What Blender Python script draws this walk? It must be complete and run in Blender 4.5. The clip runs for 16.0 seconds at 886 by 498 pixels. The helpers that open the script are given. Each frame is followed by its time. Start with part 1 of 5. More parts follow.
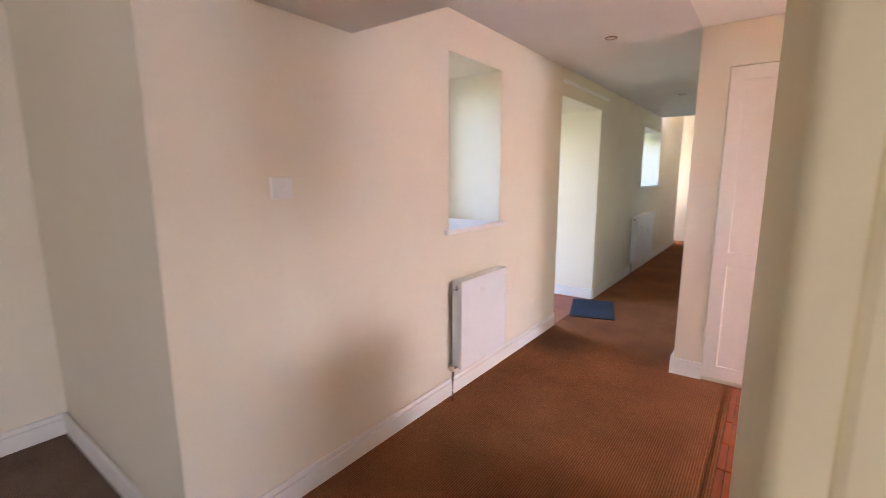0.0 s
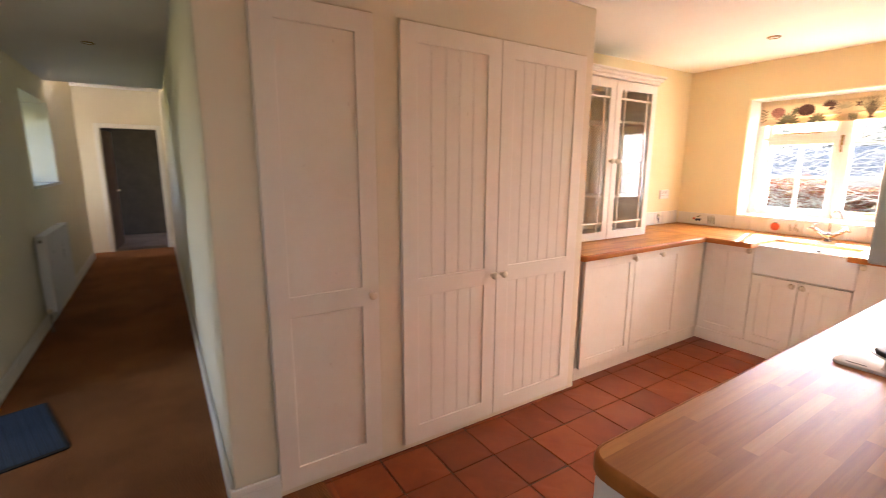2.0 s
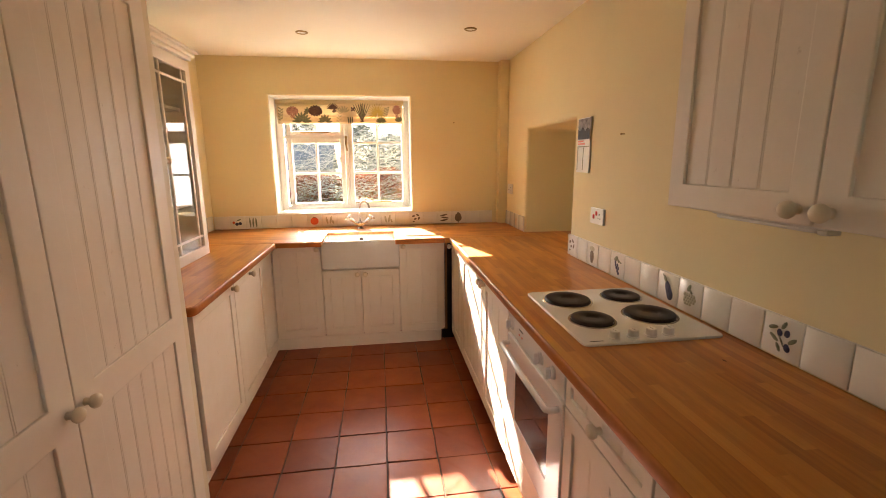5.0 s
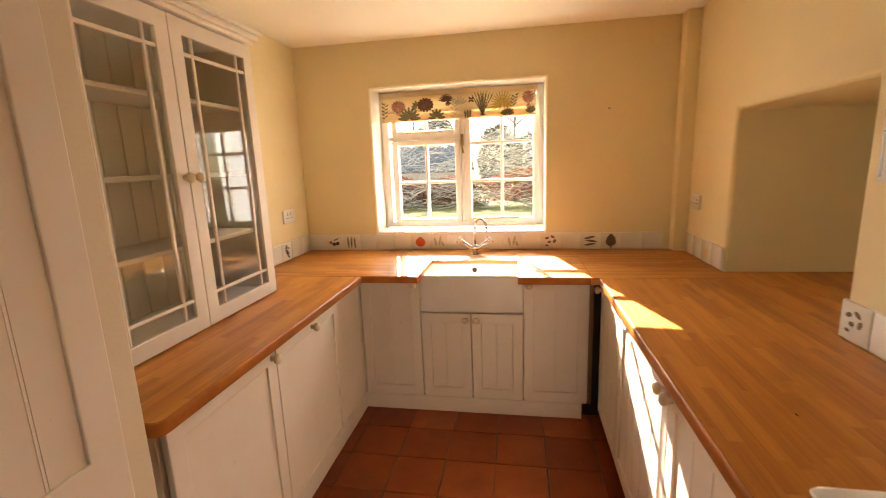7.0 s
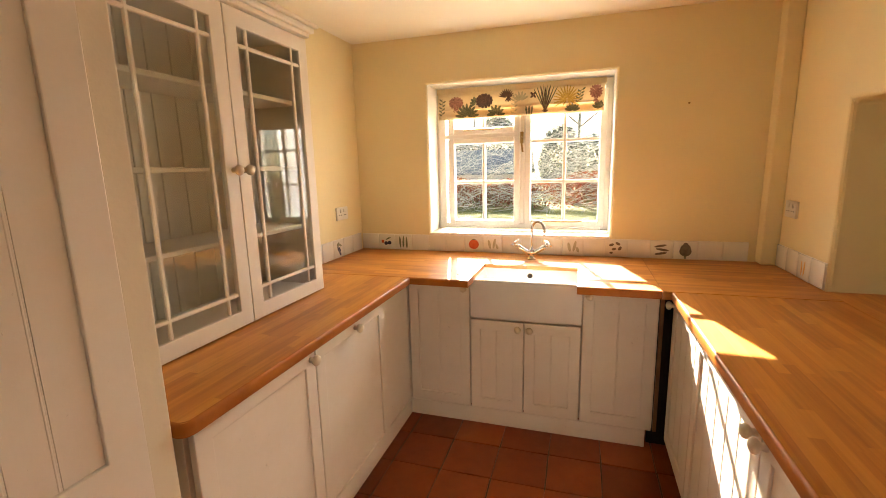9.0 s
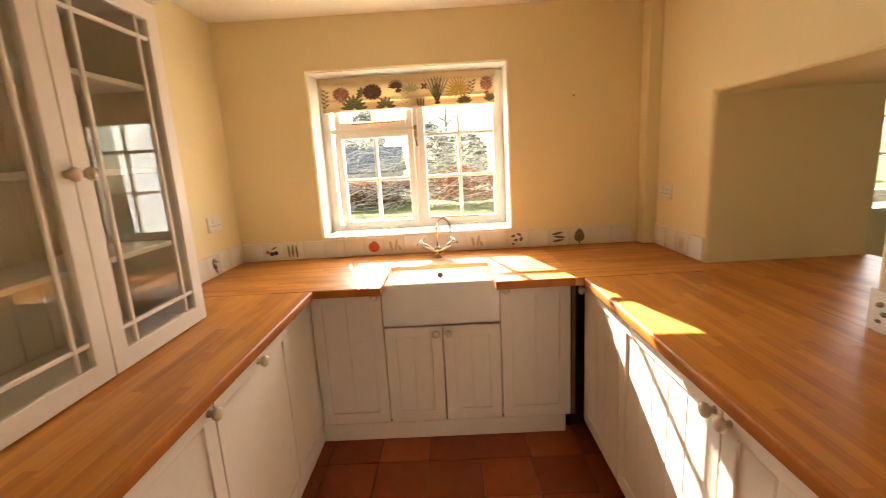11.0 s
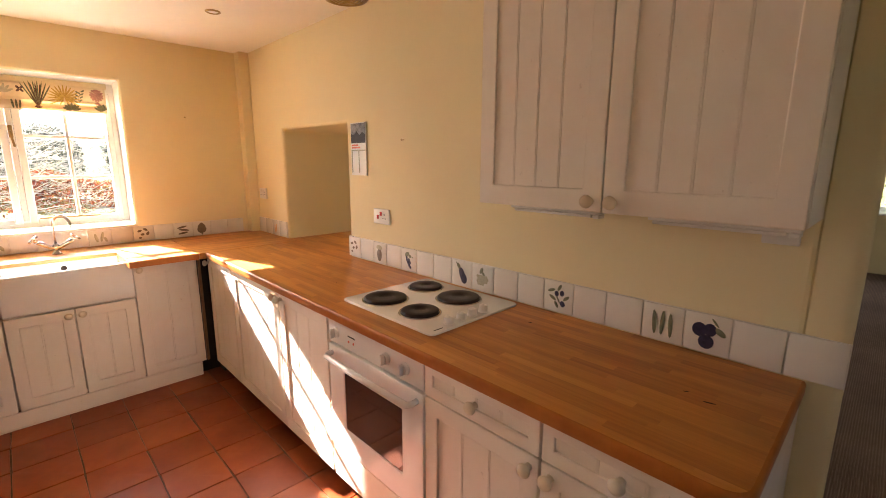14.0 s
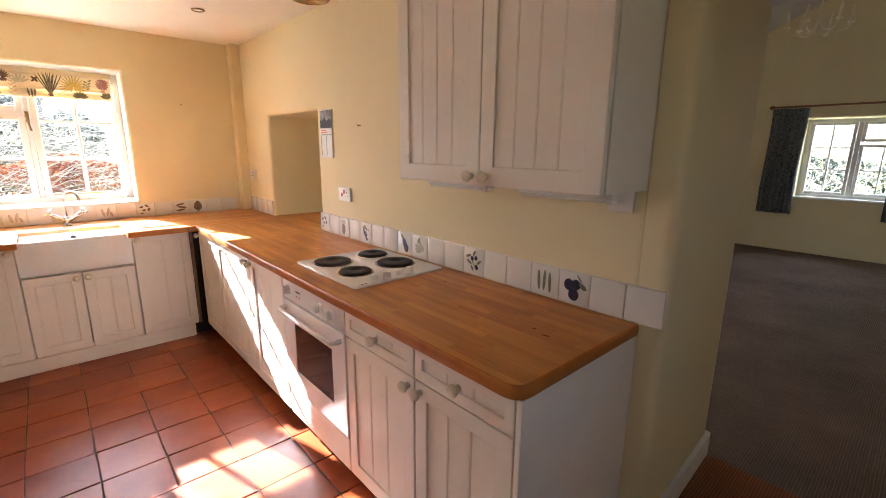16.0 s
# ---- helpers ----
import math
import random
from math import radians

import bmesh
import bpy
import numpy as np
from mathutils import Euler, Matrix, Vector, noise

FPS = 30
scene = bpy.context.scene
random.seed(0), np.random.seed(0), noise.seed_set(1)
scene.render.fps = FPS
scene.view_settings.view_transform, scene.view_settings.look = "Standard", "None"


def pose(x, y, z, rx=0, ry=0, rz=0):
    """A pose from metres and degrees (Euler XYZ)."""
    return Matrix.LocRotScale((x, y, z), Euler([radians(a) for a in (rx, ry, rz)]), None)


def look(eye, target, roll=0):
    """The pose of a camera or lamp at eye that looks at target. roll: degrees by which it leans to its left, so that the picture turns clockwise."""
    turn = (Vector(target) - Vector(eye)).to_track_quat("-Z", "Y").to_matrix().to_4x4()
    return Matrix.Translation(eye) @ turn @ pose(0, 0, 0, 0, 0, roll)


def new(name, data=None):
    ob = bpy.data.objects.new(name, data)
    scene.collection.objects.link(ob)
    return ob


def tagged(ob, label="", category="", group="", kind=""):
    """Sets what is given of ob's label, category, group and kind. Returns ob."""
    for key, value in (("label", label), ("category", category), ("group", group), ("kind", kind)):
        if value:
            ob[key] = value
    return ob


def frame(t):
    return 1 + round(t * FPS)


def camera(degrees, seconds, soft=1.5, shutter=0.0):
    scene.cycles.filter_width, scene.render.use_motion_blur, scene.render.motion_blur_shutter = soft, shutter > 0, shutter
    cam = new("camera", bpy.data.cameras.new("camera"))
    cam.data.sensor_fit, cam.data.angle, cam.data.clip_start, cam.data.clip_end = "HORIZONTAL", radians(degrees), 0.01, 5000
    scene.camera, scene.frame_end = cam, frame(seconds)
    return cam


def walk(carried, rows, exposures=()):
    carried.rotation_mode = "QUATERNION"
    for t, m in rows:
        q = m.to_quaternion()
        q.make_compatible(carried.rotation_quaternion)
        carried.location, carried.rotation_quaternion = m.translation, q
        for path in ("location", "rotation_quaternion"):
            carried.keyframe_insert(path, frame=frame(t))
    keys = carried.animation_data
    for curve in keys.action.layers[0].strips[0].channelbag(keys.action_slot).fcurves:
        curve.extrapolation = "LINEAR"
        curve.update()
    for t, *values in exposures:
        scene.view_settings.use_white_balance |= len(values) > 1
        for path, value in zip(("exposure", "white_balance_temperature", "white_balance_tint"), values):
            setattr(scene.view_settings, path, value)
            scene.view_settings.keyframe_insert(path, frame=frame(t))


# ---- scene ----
cam = camera(90.4, 16.0, 0.8, 0.22)
PATH = [
    (0, (1.081, -1.451, 1.432), (-0.095, 0.134, 1.104), -0.1),
    (0.5, (0.767, -1.01, 1.466), (0.043, 0.82, 1.106), -1.3),
    (1, (0.615, -0.612, 1.463), (0.403, 1.339, 1.078), -1.6),
    (1.5, (0.503, -0.23, 1.47), (0.969, 1.675, 1.078), 0.2),
    (2, (0.469, 0.141, 1.477), (1.53, 1.795, 1.105), 0.3),
    (2.5, (0.492, 0.432, 1.467), (2.081, 1.59, 1.099), 1.5),
    (3, (0.469, 0.614, 1.487), (2.37, 1.111, 1.112), -1.2),
    (3.5, (0.529, 0.822, 1.463), (2.493, 0.888, 1.091), 0.2),
    (3.7, (0.551, 0.907, 1.47), (2.515, 0.811, 1.101), 0.4),
    (5.8, (1.197, 1.278, 1.512), (3.137, 0.995, 1.114), -0.5),
    (6, (1.305, 1.299, 1.503), (3.25, 1.046, 1.108), -0.3),
    (6.5, (1.61, 1.214, 1.518), (3.568, 1.111, 1.121), -0.7),
    (7, (1.864, 1.074, 1.535), (3.797, 1.417, 1.152), -2.2),
    (7.5, (1.951, 1.031, 1.537), (3.826, 1.618, 1.159), -1.7),
    (8, (1.98, 1.039, 1.53), (3.85, 1.644, 1.164), -1.4),
    (10.5, (2.082, 1.213, 1.496), (3.999, 1.641, 1.122), -1.4),
    (11, (2.163, 1.29, 1.498), (4.123, 1.328, 1.104), -3.3),
    (11.5, (2.054, 1.387, 1.496), (3.946, 0.896, 1.073), -2.7),
    (12, (1.831, 1.443, 1.52), (3.582, 0.579, 1.084), -1.6),
    (12.5, (1.569, 1.405, 1.505), (3.29, 0.476, 1.085), -1.6),
    (13, (1.367, 1.42, 1.521), (2.978, 0.305, 1.118), -0.3),
    (13.5, (1.173, 1.518, 1.496), (2.627, 0.199, 1.113), 0.3),
    (14, (1.04, 1.533, 1.511), (2.445, 0.164, 1.123), 0.2),
    (14.5, (0.901, 1.511, 1.498), (2.334, 0.174, 1.1), 0.4),
    (15, (0.783, 1.508, 1.485), (2.218, 0.18, 1.064), 0.4),
    (15.5, (0.641, 1.53, 1.48), (2.091, 0.223, 1.048), 0.7),
    (16, (0.541, 1.458, 1.493), (1.991, 0.154, 1.049), 0.5),
]
walk(cam, [(t, look(eye, target, roll)) for t, eye, target, roll in PATH],
     [(0, 5.45, 5800, 32), (0.5, 5.34, 5250, 19), (1.0, 5.17, 5050, 16), (1.5, 4.92, 5700, 24), (2.0, 4.39, 6500, 25), (3.0, 3.85, 6700, 22), (3.5, 3.80, 6750, 17), (6.5, 3.40, 8050, 20), (8.0, 3.50, 7850, 17), (11.0, 3.45, 7600, 15), (12.5, 3.50, 7850, 23), (13.0, 3.60, 7850, 26), (14.5, 4.00, 6500, 21), (16.0, 4.10, 5950, 19)])

# ---- light ----
world = bpy.data.worlds.new("sky")
scene.world = world
world.use_nodes = True
wn = world.node_tree
sky = wn.nodes.new("ShaderNodeTexSky")
sky.sky_type = "NISHITA"
sky.sun_disc = False
SUN_EL = math.atan(0.565 / math.hypot(1, 0.285))
sky.sun_elevation = SUN_EL
sky.sun_rotation = math.atan2(1.0, 0.285)
wn.links.new(sky.outputs["Color"], wn.nodes["Background"].inputs["Color"])
wn.nodes["Background"].inputs["Strength"].default_value = 0.07

sun = new("sun", bpy.data.lights.new("sun", "SUN"))
sun.data.energy, sun.data.angle, sun.data.color = 5.0, radians(0.6), (1.0, 0.97, 0.92)
sun.matrix_world = look((10, 1 + 2.85, 5.65), (0, 1, 0))


def skylight(name, x, y, z, tx, ty, tz, w, h, power, color=(0.9, 0.95, 1.0)):
    lamp = new(name, bpy.data.lights.new(name, "AREA"))
    lamp.data.shape, lamp.data.size, lamp.data.size_y = "RECTANGLE", w, h
    lamp.data.energy, lamp.data.color = power, color
    lamp.matrix_world = look((x, y, z), (tx, ty, tz))
    return lamp


skylight("skylight_kitchen", 8.0, 1.5, 3.2, 5.0, 1.5, 1.5, 4.0, 2.6, 30, (0.94, 0.97, 1.0))
skylight("skylight_low", 5.5, 1.5, 1.5, 4.0, 1.5, 1.42, 1.15, 0.95, 3.4, (0.94, 0.97, 1.0))
skylight("skylight_side", 5.30, -1.87, 1.45, 4.0, -1.87, 1.3, 1.2, 0.75, 2, (0.95, 0.97, 1.0))
skylight("skylight_gable", 1.38, -7.22, 1.4, 1.38, -6.0, 1.3, 1.05, 1.0, 2.3, (0.82, 0.94, 1.0))
skylight("skylight_porch", -2.0, 3.05, 1.2, 0, 3.05, 1.1, 1.0, 1.9, 0.12, (0.72, 0.86, 1.0))
skylight("skylight_lobby", -1.75, 9.15, 1.5, 0, 9.15, 1.3, 0.4, 1.0, 0.8)


# ---- materials ----
def material(name, base, rough=0.5, metal=0.0, spec=0.5):
    m = bpy.data.materials.new(name)
    m.use_nodes = True
    b = m.node_tree.nodes["Principled BSDF"]
    b.inputs["Base Color"].default_value = (*base, 1)
    b.inputs["Roughness"].default_value = rough
    b.inputs["Metallic"].default_value = metal
    b.inputs["Specular IOR Level"].default_value = spec
    return m


def N(m, kind, **props):
    n = m.node_tree.nodes.new("ShaderNode" + kind)
    for k, v in props.items():
        if k in n.inputs:
            n.inputs[k].default_value = v
    return n


def L(m, a, b):
    m.node_tree.links.new(a, b)


def bsdf(m):
    return m.node_tree.nodes["Principled BSDF"]


def coords(m, scale=(1, 1, 1), rot=(0, 0, 0), kind="Object"):
    tc = N(m, "TexCoord")
    mp = N(m, "Mapping")
    mp.inputs["Scale"].default_value = scale
    mp.inputs["Rotation"].default_value = rot
    L(m, tc.outputs[kind], mp.inputs["Vector"])
    return mp.outputs["Vector"]


def ramp(m, fac, stops):
    r = N(m, "ValToRGB")
    els = r.color_ramp.elements
    while len(els) < len(stops):
        els.new(0.5)
    for e, (p, c) in zip(els, stops):
        e.position = p
        e.color = (*c, 1)
    L(m, fac, r.inputs["Fac"])
    return r.outputs["Color"]


def bump(m, height, strength, dist=0.01, chain=None):
    b = N(m, "Bump")
    b.inputs["Strength"].default_value = strength
    b.inputs["Distance"].default_value = dist
    L(m, height, b.inputs["Height"])
    if chain is not None:
        L(m, chain, b.inputs["Normal"])
    L(m, b.outputs["Normal"], bsdf(m).inputs["Normal"])
    return b.outputs["Normal"]


def noise_tex(m, vec, scale, detail=4, rough=0.55):
    n = N(m, "TexNoise", Scale=scale, Detail=detail, Roughness=rough)
    L(m, vec, n.inputs["Vector"])
    return n.outputs["Fac"]


def mixed(m, fac, a, b, kind="MIX"):
    n = N(m, "MixRGB")
    n.blend_type = kind
    for sock, v in ((n.inputs[0], fac), (n.inputs[1], a), (n.inputs[2], b)):
        if hasattr(v, "links"):
            L(m, v, sock)
        elif isinstance(v, tuple):
            sock.default_value = (*v, 1)
        else:
            sock.default_value = v
    return n.outputs[0]


def plaster(name, a, b):
    m = material(name, a, 0.75, 0, 0.25)
    v = coords(m)
    big = noise_tex(m, v, 1.3, 5)
    L(m, ramp(m, big, [(0.3, a), (0.7, b)]), bsdf(m).inputs["Base Color"])
    n1 = bump(m, noise_tex(m, v, 7, 4), 0.25, 0.01)
    bump(m, noise_tex(m, v, 130, 3), 0.12, 0.002, n1)
    return m


M_WALL = plaster("cream_wall_paint", (0.81, 0.703, 0.430), (0.77, 0.658, 0.390))
M_CEIL = plaster("ceiling_paint", (0.86, 0.82, 0.70), (0.83, 0.78, 0.66))
M_HALL = plaster("hall_wall_paint", (0.80, 0.72, 0.55), (0.76, 0.67, 0.50))
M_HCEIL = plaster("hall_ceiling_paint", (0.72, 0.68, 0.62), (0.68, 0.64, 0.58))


def gloss_paint(name, a, b, rough=0.35, grain=(30, 30, 1.5)):
    m = material(name, a, rough, 0, 0.28)
    v = coords(m, grain)
    f = noise_tex(m, v, 1.0, 5)
    worn = noise_tex(m, coords(m), 4.0, 6, 0.7)
    L(m, ramp(m, worn, [(0.35, a), (0.72, b)]), bsdf(m).inputs["Base Color"])
    bump(m, f, 0.12, 0.002)
    L(m, ramp(m, worn, [(0.3, (rough - .06,) * 3), (0.8, (rough + .15,) * 3)]), bsdf(m).inputs["Roughness"])
    return m


M_CAB = gloss_paint("painted_cabinet_wood", (0.84, 0.765, 0.655), (0.80, 0.715, 0.585), 0.48)
chip_noise = noise_tex(M_CAB, coords(M_CAB, (1, 1, 0.6)), 46, 5, 0.75)
chips = ramp(M_CAB, chip_noise, [(0.66, (0, 0, 0)), (0.73, (0.45, 0.45, 0.45))])
cab_colour = bsdf(M_CAB).inputs["Base Color"]
L(M_CAB, mixed(M_CAB, chips, cab_colour.links[0].from_socket, (0.42, 0.32, 0.21)), cab_colour)
# groove backing, a darker tone than the cabinet paint
M_GROOVE = gloss_paint("darker_groove_paint", (0.70, 0.62, 0.51), (0.62, 0.54, 0.43), 0.6)
M_TRIM = gloss_paint("white_trim_paint", (0.82, 0.78, 0.70), (0.78, 0.73, 0.63), 0.35)
M_WIN = gloss_paint("white_window_paint", (0.84, 0.82, 0.76), (0.80, 0.77, 0.70), 0.4)
M_RAD = gloss_paint("radiator_enamel", (0.78, 0.76, 0.72), (0.75, 0.72, 0.67), 0.3)


def worktop_wood(name, along):
    """Oiled hardwood staves: each stave has its own tone and its own stretch of grain."""
    m = material(name, (0.45, 0.22, 0.07), 0.32, 0, 0.36)
    bsdf(m).inputs["Coat Weight"].default_value = 0.12
    bsdf(m).inputs["Coat Roughness"].default_value = 0.36
    info = N(m, "ObjectInfo")
    sc = N(m, "VectorMath")
    sc.operation = "MULTIPLY"
    sc.inputs[1].default_value = (31.0, 57.0, 13.0)
    L(m, info.outputs["Random"], sc.inputs[0])
    ad = N(m, "VectorMath")
    L(m, coords(m, (2.4, 60, 60) if along == "x" else (60, 2.4, 60)), ad.inputs[0])
    L(m, sc.outputs[0], ad.inputs[1])
    grain = noise_tex(m, ad.outputs[0], 1.0, 6, 0.65)
    tone = mixed(m, 0.66, info.outputs["Random"], grain)
    col = ramp(m, tone, [(0.15, (0.35, 0.105, 0.016)), (0.42, (0.52, 0.188, 0.031)), (0.62, (0.62, 0.250, 0.047)), (0.9, (0.72, 0.335, 0.080))])
    stain = noise_tex(m, coords(m, (1.2, 3.2, 1) if along == "x" else (3.2, 1.2, 1)), 2.0, 6, 0.62)
    col = mixed(m, ramp(m, stain, [(0.34, (0.4, 0.4, 0.4)), (0.50, (0, 0, 0))]), col, (0.29, 0.115, 0.024))
    L(m, col, bsdf(m).inputs["Base Color"])
    L(m, ramp(m, stain, [(0.3, (0.44,) * 3), (0.7, (0.37,) * 3)]), bsdf(m).inputs["Roughness"])
    bump(m, grain, 0.06, 0.002)
    return m


M_TOPX = worktop_wood("oiled_worktop_wood", "x")
M_TOPY = worktop_wood("oiled_worktop_wood_across", "y")


def terracotta():
    m = material("terracotta_tile", (0.34, 0.085, 0.035), 0.3)
    info = N(m, "ObjectInfo")
    sc = N(m, "VectorMath")
    sc.operation = "MULTIPLY"
    sc.inputs[1].default_value = (4.3, 7.1, 2.9)
    L(m, info.outputs["Random"], sc.inputs[0])
    ad = N(m, "VectorMath")
    L(m, coords(m), ad.inputs[0])
    L(m, sc.outputs[0], ad.inputs[1])
    v = ad.outputs[0]
    f = noise_tex(m, v, 5, 5, 0.6)
    a = ramp(m, f, [(0.28, (0.205, 0.037, 0.008)), (0.5, (0.26, 0.053, 0.011)), (0.75, (0.32, 0.076, 0.017))])
    tint = ramp(m, info.outputs["Random"], [(0.0, (0.72, 0.66, 0.62)), (0.5, (1.0, 0.97, 0.94)), (1.0, (1.18, 1.25, 1.2))])
    a = mixed(m, 1.0, a, tint, "MULTIPLY")
    L(m, a, bsdf(m).inputs["Base Color"])
    L(m, ramp(m, noise_tex(m, v, 9, 5), [(0.3, (0.33,) * 3), (0.75, (0.40,) * 3)]), bsdf(m).inputs["Roughness"])
    bsdf(m).inputs["Specular IOR Level"].default_value = 0.36
    n1 = bump(m, noise_tex(m, v, 4, 1), 0.035, 0.004)
    bump(m, noise_tex(m, v, 90, 3), 0.06, 0.001, n1)
    return m


M_TERRA = terracotta()


def simple_noise(name, stops, scale, rough=0.6, bumpy=0.1, bscale=80, dist=0.002, metal=0.0):
    m = material(name, stops[0][1], rough, metal)
    v = coords(m)
    L(m, ramp(m, noise_tex(m, v, scale, 5, 0.6), stops), bsdf(m).inputs["Base Color"])
    if bumpy:
        bump(m, noise_tex(m, v, bscale, 4), bumpy, dist)
    return m


M_GROUT = simple_noise("floor_grout", [(0.3, (0.06, 0.032, 0.018)), (0.7, (0.15, 0.085, 0.05))], 25, 0.9, 0.4, 120)


def sisal(name, stops, stain=None):
    m = material(name, stops[0][1], 0.95, 0, 0.1)
    v = coords(m)
    w = N(m, "TexWave", Scale=26.0, Distortion=1.5, Detail=2.0)
    w.inputs["Detail Scale"].default_value = 6
    w.bands_direction = "X"
    L(m, v, w.inputs["Vector"])
    w2 = N(m, "TexWave", Scale=34.0, Distortion=2.0, Detail=2.0)
    w2.bands_direction = "Y"
    L(m, v, w2.inputs["Vector"])
    weave = mixed(m, 1.0, w.outputs["Color"], w2.outputs["Color"], "MULTIPLY")
    patch = noise_tex(m, v, 1.6, 6, 0.62)
    t = mixed(m, 0.55, weave, patch)
    col = ramp(m, t, stops)
    if stain:
        dist = N(m, "VectorMath")
        dist.operation = "DISTANCE"
        wob = N(m, "TexNoise", Scale=5.0, Detail=3.0)
        L(m, v, wob.inputs["Vector"])
        L(m, mixed(m, 0.12, v, wob.outputs["Color"], "ADD"), dist.inputs[0])
        dist.inputs[1].default_value = stain
        col = mixed(m, ramp(m, dist.outputs["Value"], [(0.12, (0.62,) * 3), (0.36, (0, 0, 0))]), col, (0.05, 0.022, 0.012))
    L(m, col, bsdf(m).inputs["Base Color"])
    bump(m, weave, 0.8, 0.004)
    return m


M_SISAL = sisal("brown_sisal_weave", [(0.2, (0.14, 0.050, 0.018)), (0.45, (0.29, 0.108, 0.038)), (0.75, (0.43, 0.18, 0.070))], (-0.22, 2.12, 0.05))
M_CARPET = sisal("brown_lounge_weave", [(0.2, (0.11, 0.072, 0.050)), (0.45, (0.20, 0.135, 0.095)), (0.75, (0.31, 0.215, 0.155))])
M_MAT = sisal("blue_grey_mat_pile", [(0.2, (0.03, 0.04, 0.06)), (0.7, (0.09, 0.12, 0.17))])
M_CERAMIC = simple_noise("white_glazed_ceramic", [(0.3, (0.80, 0.77, 0.70)), (0.7, (0.75, 0.71, 0.62))], 6, 0.12, 0.15, 18, 0.004)
M_SINK = simple_noise("white_fireclay", [(0.3, (0.82, 0.80, 0.75)), (0.8, (0.76, 0.72, 0.65))], 4, 0.12, 0)
M_ENAMEL = simple_noise("white_enamel", [(0.3, (0.82, 0.80, 0.75)), (0.7, (0.78, 0.75, 0.69))], 5, 0.18, 0)
M_IRON = simple_noise("black_cast_iron", [(0.3, (0.014, 0.009, 0.007)), (0.7, (0.030, 0.019, 0.015))], 30, 0.5, 0.2, 150)
bsdf(M_IRON).inputs["Specular IOR Level"].default_value = 0.22
M_CHROME = simple_noise("polished_chrome", [(0.3, (0.50, 0.50, 0.51)), (0.7, (0.40, 0.40, 0.41))], 8, 0.16, 0, metal=1.0)
M_KNOB = gloss_paint("painted_wood_knob", (0.78, 0.68, 0.50), (0.66, 0.54, 0.36), 0.35)
M_PLASTIC = simple_noise("white_plastic", [(0.3, (0.78, 0.76, 0.70)), (0.7, (0.74, 0.71, 0.64))], 9, 0.35, 0)
M_RED = material("red_switch_plastic", (0.65, 0.03, 0.02), 0.35)
# Near-black: shade painted into gaps, holes and the end room; also dark marks.
M_DARK = simple_noise("dark_shade_and_marks", [(0.3, (0.014, 0.009, 0.006)), (0.7, (0.03, 0.02, 0.013))], 6, 0.8, 0)
M_OVENGLASS = material("smoked_oven_glass", (0.035, 0.028, 0.025), 0.05, 0, 1.0)
M_BRASS = simple_noise("aged_brass", [(0.3, (0.42, 0.28, 0.10)), (0.7, (0.25, 0.16, 0.06))], 14, 0.35, 0, metal=1.0)
M_PAPER = simple_noise("paper", [(0.3, (0.80, 0.80, 0.76)), (0.7, (0.74, 0.74, 0.70))], 12, 0.7, 0)
M_CLOTH = simple_noise("blind_linen", [(0.3, (0.68, 0.55, 0.35)), (0.7, (0.75, 0.63, 0.43))], 60, 0.9, 0.3, 300, 0.001)
cloth = bsdf(M_CLOTH)
cloth_back = N(M_CLOTH, "BsdfTranslucent")
cloth_back.inputs["Color"].default_value = (0.75, 0.62, 0.42, 1)
cloth_mix = N(M_CLOTH, "MixShader")
cloth_mix.inputs[0].default_value = 0.45
L(M_CLOTH, cloth.outputs[0], cloth_mix.inputs[1])
L(M_CLOTH, cloth_back.outputs[0], cloth_mix.inputs[2])
L(M_CLOTH, cloth_mix.outputs[0], M_CLOTH.node_tree.nodes["Material Output"].inputs["Surface"])
M_POLE = simple_noise("varnished_pole_wood", [(0.3, (0.22, 0.09, 0.03)), (0.7, (0.32, 0.14, 0.05))], 15, 0.35, 0)


def glass(name, tint=(1, 1, 1), sheen=0.28, base=0.02, power=4.0):
    m = bpy.data.materials.new(name)
    m.use_nodes = True
    nt = m.node_tree
    nt.nodes.remove(nt.nodes["Principled BSDF"])
    out = nt.nodes["Material Output"]
    tr = N(m, "BsdfTransparent")
    tr.inputs["Color"].default_value = (*tint, 1)
    gl = N(m, "BsdfGlossy", Roughness=0.0)
    lw = N(m, "LayerWeight", Blend=0.5)
    pw = N(m, "Math")
    pw.operation = "POWER"
    pw.inputs[1].default_value = power
    L(m, lw.outputs["Facing"], pw.inputs[0])
    ma = N(m, "Math")
    ma.operation = "MULTIPLY_ADD"
    ma.inputs[1].default_value, ma.inputs[2].default_value = sheen, base
    L(m, pw.outputs[0], ma.inputs[0])
    mx = N(m, "MixShader")
    L(m, ma.outputs[0], mx.inputs[0])
    L(m, tr.outputs[0], mx.inputs[1])
    L(m, gl.outputs[0], mx.inputs[2])
    L(m, mx.outputs[0], out.inputs["Surface"])
    return m


M_GLASS = glass("window_glass", (0.97, 0.985, 0.98))
M_CUPGLASS = glass("cupboard_glass", (0.93, 0.94, 0.92), 0.20, 0.025, 2.5)


# ---- mesh helpers ----
def box(bm, x0, x1, y0, y1, z0, z1, bevel=0.0, seg=1):
    m = Matrix.Translation(((x0 + x1) / 2, (y0 + y1) / 2, (z0 + z1) / 2)) @ Matrix.Diagonal((x1 - x0, y1 - y0, z1 - z0, 1))
    r = bmesh.ops.create_cube(bm, size=1, matrix=m)
    if bevel:
        edges = list({e for v in r["verts"] for e in v.link_edges})
        bmesh.ops.bevel(bm, geom=edges, offset=bevel, segments=seg, affect="EDGES", profile=0.5)


